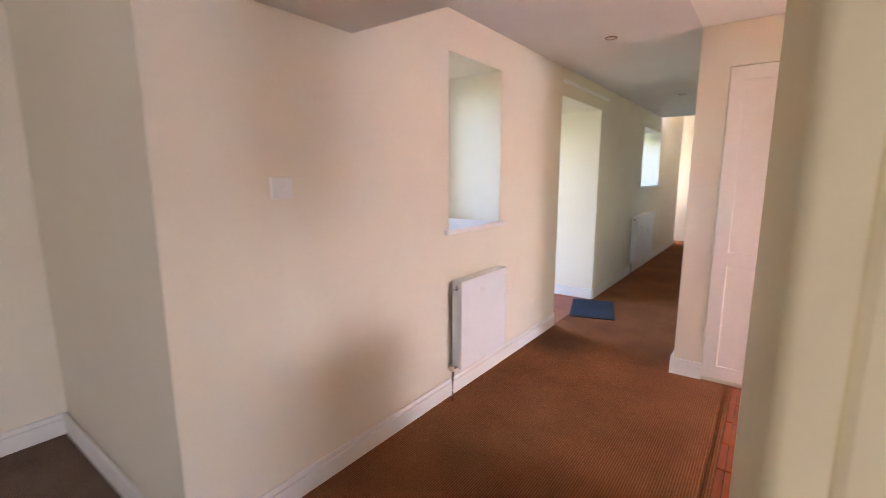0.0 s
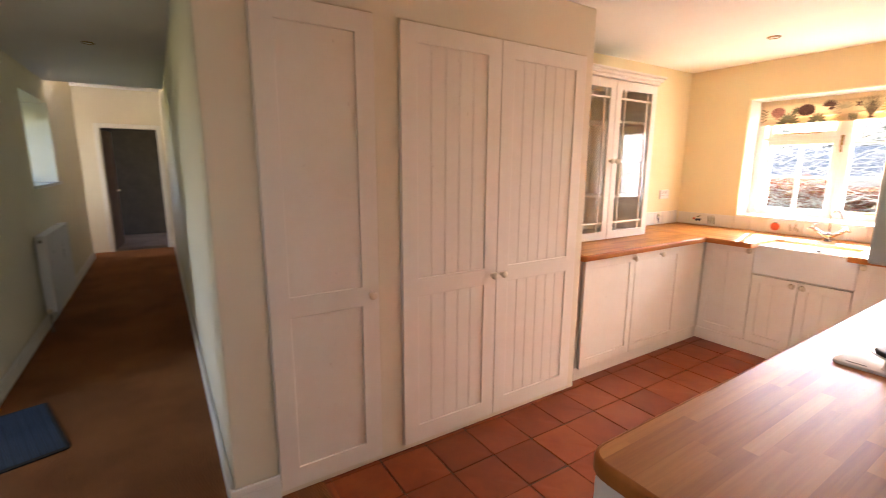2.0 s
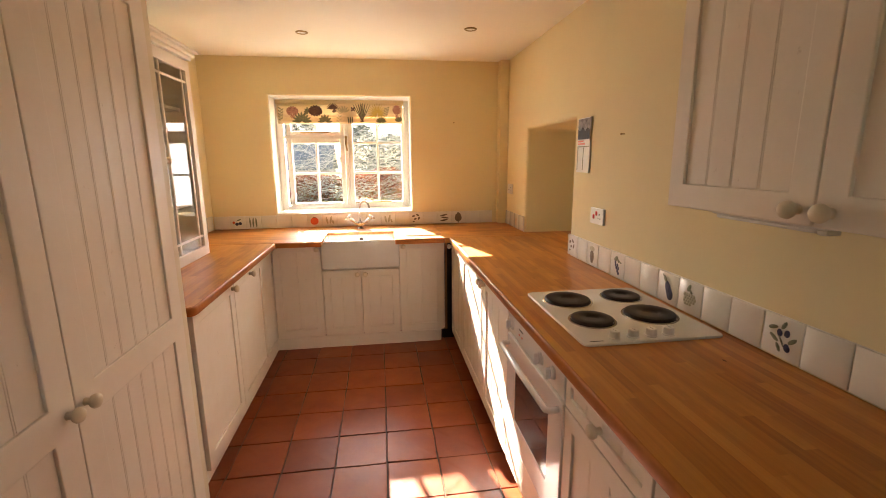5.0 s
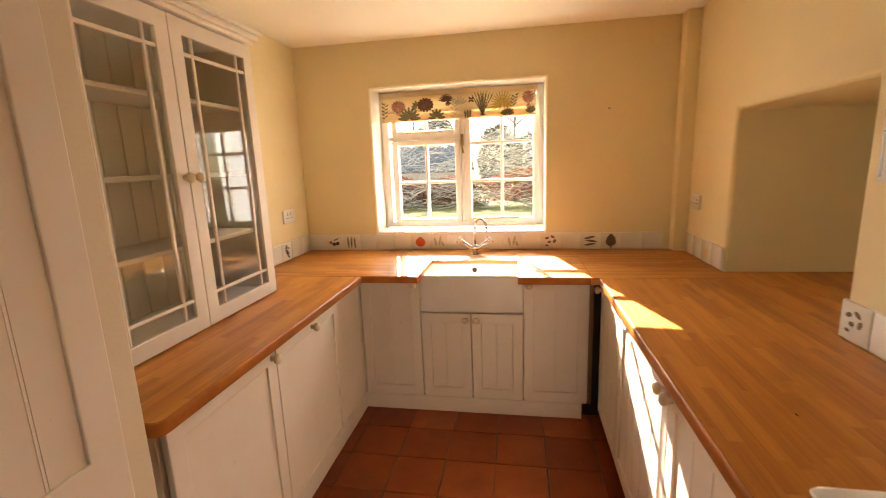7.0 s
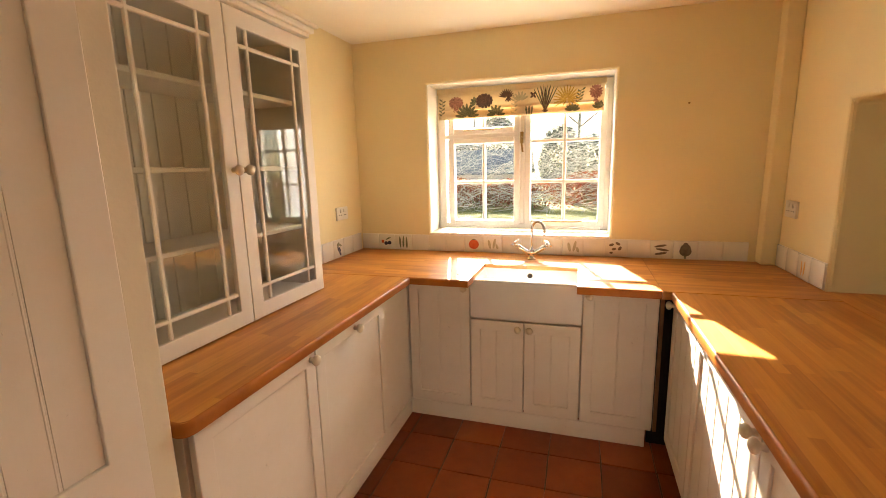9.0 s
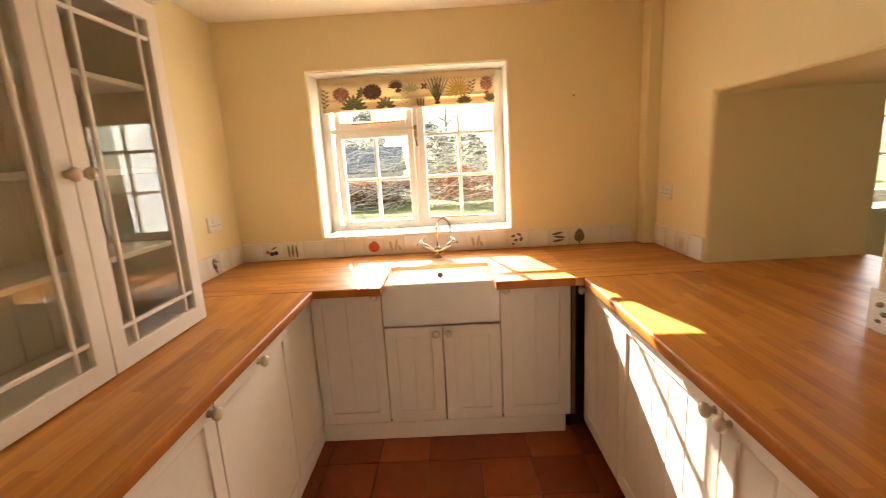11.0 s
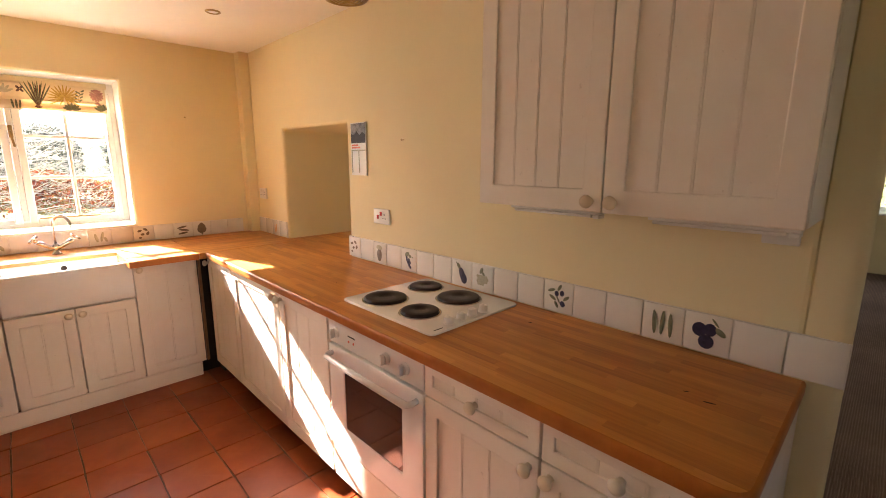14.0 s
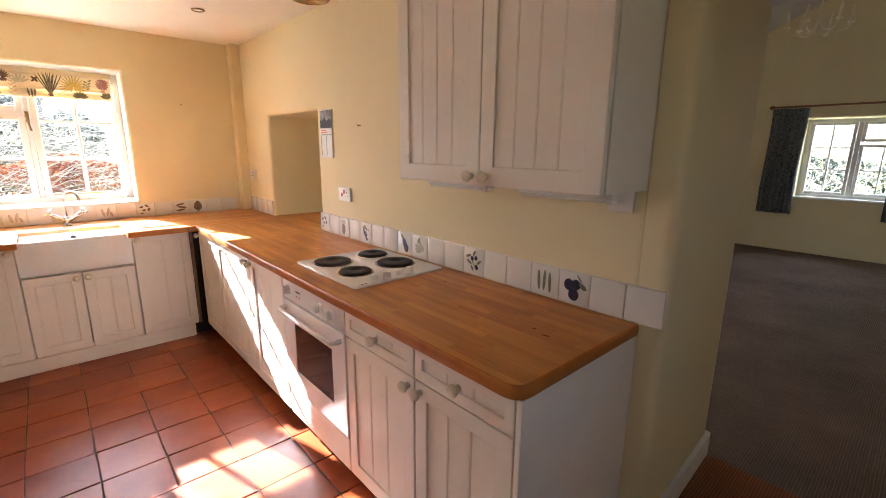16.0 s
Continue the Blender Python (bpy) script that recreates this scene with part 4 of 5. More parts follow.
def ovals(rows):
    def f(bm):
        for x, z, rx, rz, tilt in rows:
            ellipse(bm, x, z, rx, rz, 0, radians(tilt), 12, 0.002)
    return f


MOTIFS = {}
MOTIFS["flower"] = [(M_BROWN, ovals([(-.025, .02, .014, .008, 20), (.01, .028, .015, .008, -30), (.022, 0, .014, .009, 60), (-.01, -.005, .012, .008, 10), (-.025, -.028, .01, .006, 0)]))]
MOTIFS["pot"] = [(M_BROWN, ovals([(0, -.008, .022, .034, 0), (0, -.036, .014, .008, 0)])), (M_PALE, ovals([(0, .032, .027, .014, 0)]))]
MOTIFS["grapes"] = [(M_PLUM, berries([(-.012, .0), (.004, .002), (-.004, -.012), (.012, -.012), (.006, -.026), (.014, -.036), (-.014, .012)], .0085)),
               (M_LEAF, ovals([(-.01, .03, .018, .011, 30), (.012, .022, .012, .008, -20), (.032, .018, .006, .004, 0)]))]
MOTIFS["aubergine"] = [(M_PLUM, ovals([(.006, -.004, .017, .036, 22), (.016, -.02, .019, .024, 10)])), (M_LEAF, ovals([(-.016, .034, .015, .009, -50), (-.028, .045, .008, .003, -60)]))]
MOTIFS["pale_grapes"] = [(M_PALE, berries([(-.025 + .012 * (i % 5) + .006 * (i // 5 % 2), .008 - .0105 * (i // 5)) for i in range(18)], .0078)), (M_LEAF, ovals([(-.005, .034, .016, .008, 60), (.006, .022, .01, .006, -40)]))]
MOTIFS["olives"] = [(M_PLUM, ovals([(-.006, .012, .009, .011, 10), (.016, .016, .009, .011, -15), (.02, -.024, .01, .012, 20)])),
               (M_LEAF, ovals([(-.028, .022, .016, .006, 20), (-.022, -.006, .017, .006, -30), (.005, .036, .014, .006, 60), (.034, .0, .016, .006, 40), (-.006, -.03, .014, .006, -60), (.0, -.008, .02, .003, -60)]))]
MOTIFS["beans"] = [(M_LEAF, ovals([(-.024, 0, .007, .04, 3), (.0, .002, .007, .041, -3), (.024, -.002, .007, .04, 2)]))]
MOTIFS["plums"] = [(M_PLUM, ovals([(-.02, .01, .02, .022, 0), (.008, .014, .017, .02, 0), (.0, -.024, .021, .022, 0)])), (M_LEAF, ovals([(.034, .012, .018, .009, -35), (.02, .038, .016, .003, -50)]))]
MOTIFS["cherries"] = [(M_TOMATO, ovals([(-.03, 0, .011, .012, 0)])), (M_PLUM, ovals([(-.006, -.012, .014, .013, 0), (.02, -.008, .014, .013, 0)])), (M_LEAF, ovals([(.012, .022, .022, .005, 25)]))]
MOTIFS["tomato"] = [(M_TOMATO, ovals([(0, -.002, .034, .032, 0)])), (M_LEAF, ovals([(0, .03, .014, .004, 0)]))]
MOTIFS["herb"] = [(M_PALE, ovals([(-.02, .0, .009, .03, 12), (.012, .006, .009, .034, -12), (.03, -.014, .008, .018, 20)]))]
MOTIFS["chillies"] = [(M_BROWN, ovals([(-.008, .022, .034, .007, 12), (.004, 0, .036, .007, -8), (-.004, -.022, .034, .007, 10)]))]
MOTIFS["artichoke"] = [(M_BROWN, ovals([(0, -.006, .032, .03, 0), (0, .014, .026, .022, 0), (0, .032, .013, .012, 0)])), (M_LEAF, ovals([(0, -.04, .006, .01, 0)]))]
MOTIFS["carrot"] = [(M_ORANGE, ovals([(-.012, -.004, .008, .036, 4), (.014, -.002, .008, .036, -4)]))]
TILE = 0.1339


def tile_row(name, label, count, x, y, rz, motifs, z=TOP + 0.003, h=0.13, width=TILE):
    row = thing(name, label, "tiles", x, y, z, rz)
    bm = B()
    box(bm, 0, count * width, 0.0, 0.004, 0.0, h)
    part("grout_bed", bm, M_TRIM, row)
    bm = B()
    box(bm, 0.0015, width - 0.0015, -0.007, 0.001, 0.001, h - 0.001, 0.003, 2)
    for f in bm.faces:
        f.smooth = True
    first = part("tile", bm, M_CERAMIC, row)
    for i in range(count):
        t = first if i == 0 else new("tile", first.data)
        if i:
            t.parent = row
            t.matrix_basis = pose(i * width, random.uniform(-0.0008, 0.0008), random.uniform(-0.001, 0.001), random.uniform(-0.6, 0.6), random.uniform(-0.5, 0.5), random.uniform(-0.5, 0.5))
        for mat, draw in MOTIFS.get(motifs.get(i, ""), []):
            bm = B()
            draw(bm)
            bmesh.ops.scale(bm, vec=(1.08, 1, 1.08), verts=bm.verts)
            bmesh.ops.translate(bm, vec=(width / 2, -0.0086, h / 2), verts=bm.verts)
            part("motif", bm, mat, t, "painted fruit and vegetable motif")
    return row


tile_row("splashback_tiles", "row of white glazed tiles painted with fruit and vegetables", 18, 3.475, 0.0055, 180,
         {0: "flower", 2: "pot", 4: "grapes", 7: "aubergine", 8: "pale_grapes", 11: "olives", 14: "beans", 15: "plums"})
tile_row("splashback_tiles", "row of white tiles under the window painted with vegetables", 19, 4.9945, 2.665, -90,
         {1: "cherries", 2: "beans", 6: "tomato", 7: "herb", 11: "herb", 13: "flower", 15: "chillies", 16: "artichoke"}, h=0.115)
tile_row("splashback_tiles", "short row of white tiles beside the glazed cupboard", 7, 4.02, 2.6645, 0, {4: "grapes"}, h=0.125)
tile_row("splashback_tiles", "short row of white tiles beside the serving hatch", 4, 4.905, 0.0055, 180, {2: "carrot"}, h=0.125, width=0.132)


# ---- blind ----
blind = thing("roman_blind", "raised fabric blind printed with fruit and vegetables", "blind", 5.165, 2.095, 0, -90)
bm = B()
box(bm, 0.0, 1.15, -0.012, 0.018, 2.015, 2.055, 0.004)
part("headrail", bm, M_CLOTH, blind)
for k, (z0, z1, y) in enumerate(((1.905, 2.018, -0.016), (1.85, 1.925, -0.010), (1.845, 1.90, -0.002))):
    bm = B()
    cols = 40
    vs = []
    for r in range(5):
        row = []
        for c in range(cols + 1):
            u = c / cols
            sag = 0.004 * math.sin(u * 19 + k) + 0.006 * math.sin(math.pi * r / 4)
            row.append((0.012 + 1.125 * u, y - sag, z1 + (z0 - z1) * r / 4 + 0.002 * math.sin(u * 9 + k * 2)))
        vs.append(row)
    front = [[bm.verts.new(p) for p in row] for row in vs]
    back = [[bm.verts.new((x, yy + 0.003, zz)) for x, yy, zz in row] for row in vs]
    for r in range(4):
        for c in range(cols):
            bm.faces.new((front[r][c], front[r][c + 1], front[r + 1][c + 1], front[r + 1][c]))
            bm.faces.new((back[r][c], back[r + 1][c], back[r + 1][c + 1], back[r][c + 1]))
    for c in range(cols):
        for r in (0, 4):
            bm.faces.new((front[r][c], front[r][c + 1], back[r][c + 1], back[r][c]))
    for r in range(4):
        for c in (0, cols):
            bm.faces.new((front[r][c], front[r + 1][c], back[r + 1][c], back[r][c]))
    part("fold", bm, M_CLOTH, blind, "", True)
PINK = plain("printed_pink", [(0.35, (0.20, 0.08, 0.07)), (0.62, (0.48, 0.24, 0.18))], 120, 0.9)
DUSK = plain("printed_dark_plum", [(0.35, (0.03, 0.02, 0.02)), (0.62, (0.17, 0.09, 0.07))], 130, 0.9)
GREEN = plain("printed_green", [(0.35, (0.05, 0.06, 0.035)), (0.62, (0.24, 0.24, 0.14))], 130, 0.9)
GOLD = plain("printed_yellow", [(0.35, (0.38, 0.24, 0.04)), (0.62, (0.62, 0.45, 0.12))], 120, 0.9)


def leafy(cx, cz, reach, count, thin, spread=360, turn=90):
    """Narrow leaves that fan out from one point."""
    return [(cx + reach * 0.55 * math.cos(a), cz + reach * 0.55 * math.sin(a), reach * 0.5, reach * thin, a)
            for a in (radians(turn - spread / 2 + spread * (k + 0.5) / count) for k in range(count))]


def scales(cx, cz, rx, rz, rows):
    """Overlapping scales in rings, as on an artichoke."""
    out = []
    for j in range(rows + 1):
        f = 0.86 * (1 - j / (rows + 1))
        n = max(3, round(16 * f))
        out += [(cx + rx * f * math.cos(6.283 * k / n + j), cz + rz * f * math.sin(6.283 * k / n + j), rx * 0.17, rz * 0.24, 6.283 * k / n + j + 1.57) for k in range(n)]
    return out


def sprig(cx, cz, h, count, lean=0.0):
    """A stem with paired leaves."""
    out = [(cx + lean * h / 2, cz + h / 2, h * 0.5, 0.0016, 1.5708 - lean)]
    for k in range(count):
        s = 1 if k % 2 else -1
        f = (k + 1) / (count + 1)
        out.append((cx + lean * h * f + s * 0.013, cz + h * f, 0.013, 0.0052, s * 0.6))
    return out


PRINTS = [
    (GREEN, sprig(0.035, 1.865, 0.125, 9, 0.12)), (PINK, scales(0.147, 1.952, 0.052, 0.040, 4)), (PINK, leafy(0.147, 1.918, 0.032, 5, 0.10, 120, -90)),
    (GREEN, leafy(0.225, 1.858, 0.085, 9, 0.13, 190)), (DUSK, scales(0.35, 1.955, 0.060, 0.046, 5)), (GREEN, leafy(0.292, 1.945, 0.045, 4, 0.2, 130, 160)),
    (DUSK, leafy(0.505, 1.968, 0.055, 11, 0.09, 170)), (DUSK, leafy(0.515, 1.97, 0.032, 5, 0.14, 110, -80)), (GREEN, leafy(0.43, 1.862, 0.062, 7, 0.17, 210)),
    (M_PALE, sprig(0.555, 1.855, 0.135, 9, 0.05)), (M_PALE, leafy(0.60, 1.94, 0.06, 6, 0.12, 150)), (DUSK, leafy(0.685, 1.972, 0.024, 4, 0.3)),
    (GREEN, [(0.640 + 0.018 * k, 1.876, 0.030, 0.0065, 1.5708 + 0.12 * (1 - k)) for k in range(3)]),
    (GREEN, leafy(0.765, 1.862, 0.165, 8, 0.026, 62)), (DUSK, leafy(0.765, 1.862, 0.15, 5, 0.030, 48)), (DUSK, leafy(0.765, 1.858, 0.022, 6, 0.14, 150)),
    (GOLD, leafy(0.905, 1.93, 0.088, 17, 0.055, 250)), (GOLD, leafy(0.905, 1.935, 0.052, 11, 0.10, 330)), (GREEN, sprig(0.975, 1.905, 0.095, 8, 0.25)),
    (PINK, scales(1.085, 1.968, 0.038, 0.042, 4)), (PINK, leafy(1.085, 1.925, 0.03, 4, 0.12, 100, -90)), (GREEN, leafy(0.94, 1.856, 0.05, 7, 0.18, 170)), (GREEN, leafy(1.11, 1.86, 0.05, 6, 0.18, 150)),
]
for mat, strokes in PRINTS:
    bm = B()
    for x, z, rx, rz, tilt in strokes:
        x, z = min(1.115, max(0.03, x)), min(2.0, max(1.857, z))
        ellipse(bm, x, z, rx, rz, -0.0285 if z > 1.9 else -0.0225, tilt, 9, 0.0012)
    part("printed_motif", bm, mat, blind, "printed fruit and vegetable motif")


# ---- electrics and small wall things ----
def wall_plate(name, label, x, y, z, rz, w, h, rockers, red=False, pins=0):
    p = thing(name, label, "switch" if not pins else "socket", x, y, z, rz)
    bm = B()
    box(bm, -w / 2, w / 2, -0.013, -0.0005, -h / 2, h / 2, 0.003, 2)
    part("plate", bm, M_PLASTIC, p)
    for rx, rz_ in rockers:
        bm = B()
        box(bm, rx - 0.008, rx + 0.008, -0.018, -0.012, rz_ - 0.012, rz_ + 0.012, 0.002)
        part("rocker", bm, M_RED if red else M_PLASTIC, p, "red rocker switch" if red else "")
    for k in range(pins):
        cx = (k - (pins - 1) / 2) * 0.06 + (0.03 if red else 0)
        for dx, dz, a, b in ((0, 0.012, 0.003, 0.005), (-0.011, -0.010, 0.004, 0.0025), (0.011, -0.010, 0.004, 0.0025)):
            bm = B()
            box(bm, cx + dx - a, cx + dx + a, -0.0138, -0.0128, dz - b, dz + b)
            part("pin_hole", bm, M_DARK, p)
    return p


wall_plate("cooker_switch", "white cooker switch and socket with red rockers", 3.118, 0.0, 1.198, 180, 0.146, 0.088, [(-0.03, -0.004), (0.0, 0.016)], True, 1)
wall_plate("light_switch", "white double light switch under the wall cupboard", 1.25, 0.0, 1.33, 180, 0.088, 0.086, [(-0.012, 0), (0.012, 0)])
wall_plate("wall_socket", "white double socket beside the glazed cupboard", 4.70, 2.67, 1.21, 0, 0.146, 0.088, [(-0.02, 0.02), (0.02, 0.02)], False, 2)
wall_plate("wall_socket", "white double socket beside the serving hatch", 4.79, 0.0, 1.245, 180, 0.13, 0.088, [(-0.02, 0.02), (0.02, 0.02)], False, 2)
wall_plate("thermostat_switch", "white control plate on the hall wall", -0.5, -0.410, 1.385, 90, 0.095, 0.088, [(0.0, 0.01)])

cal = thing("wall_calendar", "wall calendar with a dark photograph above a white month grid", "calendar", 3.333, 0.0, 1.585, 180)
bm = B()
box(bm, -0.08, 0.08, -0.010, -0.003, -0.155, 0.155, 0.001)
part("pad", bm, M_PAPER, cal)
bm = B()
box(bm, -0.075, 0.075, -0.0112, -0.0102, 0.035, 0.150)
part("photograph", bm, simple_noise("grey_photo_print", [(0.35, (0.06, 0.065, 0.07)), (0.62, (0.30, 0.31, 0.32))], 26, 0.7, 0), cal, "grey landscape photograph")
bm = B()
slab(bm, [(-0.074, 0.036), (0.074, 0.036), (0.074, 0.085), (0.045, 0.098), (0.018, 0.080), (-0.012, 0.104), (-0.045, 0.082), (-0.074, 0.092)], 0, 0.0006)
bmesh.ops.transform(bm, matrix=pose(0, -0.0114, 0, 90), verts=bm.verts)
part("dark_hills", bm, M_IRON, cal, "dark hills in the photograph")
bm = B()
box(bm, -0.07, 0.02, -0.0112, -0.0102, 0.004, 0.014)
box(bm, -0.07, 0.0, -0.0112, -0.0102, 0.018, 0.028)
part("heading", bm, M_TOMATO, cal, "orange heading bars")
for k in range(2):
    bm = B()
    box(bm, -0.072 + 0.072 * k, -0.064 + 0.072 * k, -0.0112, -0.0102, -0.14, -0.012)
    part("date_column", bm, M_LEAF, cal, "green date column")
bm = B()
box(bm, -0.074, 0.074, -0.0112, -0.0102, -0.010, -0.004)
part("rule", bm, M_LEAF, cal)
for x, y, z, r in ((2.913, 0.0, 1.626, 180), (5.0, 0.496, 1.844, -90)):
    bm = B()
    lathe(bm, [(0.0, 0), (0.003, 0), (0.003, 0.016), (0.006, 0.017), (0.005, 0.02), (0, 0.02)], 10, pose(x, y, z) @ pose(0, 0, 0, 90, 0, r))
    bm.verts.ensure_lookup_table()
    single("picture_nail", bm, M_BRASS, "small dark nail in the plain cream wall", "nail")

bm = B()
box(bm, 4.905, 5.0, 0.0, 0.082, TOP + 0.003, CEIL, 0.006, 2)
single("pipe_boxing", bm, M_WALL, "cream painted boxed-in pipe in the corner", "boxing", "structure")


def downlight(x, y, z=CEIL):
    d = thing("downlight", "small recessed brass ceiling downlight", "lamp", x, y, z, 0, "recessed ceiling downlights")
    bm = B()
    lathe(bm, [(0.042, 0.001), (0.042, -0.005), (0.034, -0.008), (0.030, -0.003), (0.030, 0.0005)], 24)
    part("rim", bm, M_BRASS, d, "", True)
    bm = B()
    lathe(bm, [(0.030, -0.0025), (0.018, -0.001), (0, -0.001)], 24)
    part("bulb_face", bm, M_PLASTIC, d, "", True)


for x, y in ((4.22, 1.685), (4.016, 0.541), (0.08, 1.87), (0.12, 4.6)):
    downlight(x, y)
vent = thing("ceiling_vent", "round brown ceiling vent near the wall", "vent", 3.225, 0.13, CEIL, 0)
bm = B()
lathe(bm, [(0.125, 0.001), (0.125, -0.012), (0.112, -0.026), (0.09, -0.03), (0.088, -0.02)], 32)
part("rim", bm, M_BRASS, vent, "", True)
for r in (0.07, 0.05, 0.03):
    bm = B()
    lathe(bm, [(r + 0.014, -0.018), (r + 0.010, -0.026), (r, -0.026), (r - 0.002, -0.016)], 28)
    part("ring", bm, M_BRASS, vent, "", True)
bm = B()
lathe(bm, [(0.09, -0.010), (0, -0.010)], 28)
part("backing", bm, M_DARK, vent)


# ---- passage ----
def radiator(x, y0, y1, z0, z1, d=0.10):
    r = thing("radiator", "white double panel radiator fixed to the passage wall", "radiator", x, y0, 0, 0, "passage radiators")
    n = y1 - y0
    for a in (0.028, d - 0.016):
        bm = B()
        box(bm, a, a + 0.014, 0.004, n - 0.004, z0, z1 - 0.008, 0.005, 2)
        part("panel", bm, M_RAD, r)
    bm = B()
    for k in range(int(n / 0.035)):
        box(bm, 0.044, d - 0.018, 0.02 + 0.035 * k, 0.022 + 0.035 * k, z0 + 0.03, z1 - 0.03)
    part("fins", bm, M_RAD, r)
    bm = B()
    box(bm, 0.024, d + 0.002, 0.0, n, z1 - 0.009, z1, 0.003)
    part("top_grille", bm, M_RAD, r)
    for y in (0.0, n - 0.012):
        bm = B()
        box(bm, 0.026, d, y, y + 0.012, z0 + 0.01, z1 - 0.01, 0.004)
        part("end_cheek", bm, M_RAD, r)
    bm = B()
    lathe(bm, [(0.0, 0), (0.014, 0), (0.014, 0.012), (0.008, 0.016), (0, 0.016)], 14, pose(d * 0.6, 0.0, z1 - 0.045, 90))
    part("bleed_plug", bm, M_CHROME, r)
    bm = B()
    tube(bm, [(d * 0.6, 0.0, z0 + 0.02), (d * 0.6, -0.035, z0 + 0.02), (d * 0.6, -0.04, z0 - 0.03), (d * 0.6, -0.04, 0.0)], 0.0085, 10)
    part("pipe", bm, M_CHROME, r)
    bm = B()
    lathe(bm, [(0.0, 0), (0.013, 0), (0.017, 0.012), (0.018, 0.034), (0.012, 0.042), (0, 0.043)], 14, pose(d * 0.6, -0.04, z0 + 0.012, 35, 0, 0))
    part("valve_cap", bm, M_KNOB, r, "cream plastic valve cap", True)
    for y in (0.12, n - 0.14):
        bm = B()
        box(bm, 0.0, 0.028, y, y + 0.03, z0 + 0.1, z1 - 0.08, 0.002)
        part("bracket", bm, M_RAD, r)


radiator(-0.5, 0.74, 1.32, 0.20, 0.785)
radiator(-0.5, 5.16, 6.28, 0.17, 0.86)
for y0, y1, z in ((0.69, 1.42, 1.10), (5.6, 6.9, 1.27)):
    bm = B()
    box(bm, -1.03, -0.472, y0 + 0.052, y1 - 0.052, z - 0.024, z + 0.004, 0.006, 2)
    box(bm, -0.498, -0.47, y0, y1, z - 0.026, z + 0.006, 0.006, 2)
    single("trim_window_board", bm, M_TRIM, "white window board in the deep recess", "sill", "structure")
for name, y0, y1, z0, z1 in (("window_4", 0.75, 1.36, 1.11, 2.14), ("window_5", 5.65, 6.85, 1.28, 2.13)):
    w = casement(name, "white casement window deep in the passage wall", 0.0, y1 - y0, z0, z1, [(0.052, y1 - y0 - 0.052, z0 + 0.047, z1 - 0.052, 2, 3)], [])
    w.matrix_world = pose(-0.98, y0, 0, 0, 0, 90)

mat_ob = thing("doormat", "blue-grey ribbed doormat on the brown carpet", "mat", -0.36, 3.21, 0.004, 17)
bm = B()
slab(bm, rounded([(-0.22, -0.34), (0.22, -0.34), (0.22, 0.34), (-0.22, 0.34)], [0.02] * 4), 0, 0.008, 0.003)
part("backing", bm, M_DARK, mat_ob)
for k in range(21):
    bm = B()
    box(bm, -0.205 + 0.0195 * k, -0.190 + 0.0195 * k, -0.32, 0.32, 0.0075, 0.014, 0.003)
    part("rib", bm, M_MAT, mat_ob)

rail = thing("curtain_track", "slim white curtain track above the porch opening", "curtain track", -0.5, 2.42, 2.245, 0)
bm = B()
box(bm, 0.025, 0.05, 0.0, 1.30, 0.0, 0.022, 0.003)
part("track", bm, M_TRIM, rail)
for y in (0.1, 0.65, 1.2):
    bm = B()
    box(bm, 0.0, 0.026, y, y + 0.02, 0.002, 0.03, 0.002)
    part("bracket", bm, M_TRIM, rail)

# doorway at the passage's end, its door standing open into a dark room
bm = B()
for a, b, c, d in ((-0.33, -0.26, 0.004, 2.13), (0.52, 0.59, 0.004, 2.13), (-0.26, 0.52, 2.06, 2.13)):
    box(bm, a, b, 9.375, 9.40, c, d, 0.006, 2)
single("trim_end_door", bm, M_TRIM, "white moulded door architrave", "architrave", "structure")
# near-black walls and ceiling: the darkness of the unlit room in their colour
wall("wall_end_room", "x", -1.6, 1.8, 11.5, 11.6, 0, 2.6, [], M_DARK, "wall of the room beyond the doorway, its unlit dark put into the colour", 0)
wall("wall_end_room_west", "y", 9.52, 11.5, -1.7, -1.6, 0, 2.6, [], M_DARK, "wall of the room beyond the doorway, its unlit dark put into the colour", 0)
wall("wall_end_room_east", "y", 9.52, 11.5, 1.7, 1.8, 0, 2.6, [], M_DARK, "wall of the room beyond the doorway, its unlit dark put into the colour", 0)
ceiling("ceiling_end_room", rect(-1.7, 1.8, 9.52, 11.6, 2.5), M_DARK, "ceiling of the room beyond the doorway, its unlit dark put into the colour")
bm = B()
box(bm, -1.6, 1.7, 9.4, 11.5, -0.12, 0.002)
single("floor_end_room", bm, M_CARPET, "dark carpeted floor beyond the doorway", "floor", "structure")
M_STAIN = simple_noise("dark_stained_wood", [(0.3, (0.035, 0.018, 0.010)), (0.7, (0.07, 0.036, 0.018))], 14, 0.4, 0.1)
edoor = thing("door_1", "open dark-stained door at the passage's end", "door", -0.25, 9.53, 0.0, 84)
tagged(edoor, kind="structure")
framed_door("leaf", 0.0, 0.75, 0.012, 2.04, edoor, [0.95], 0.035, 0.1, 0.2, (0.70, 1.0), beads=False, mat=M_STAIN)


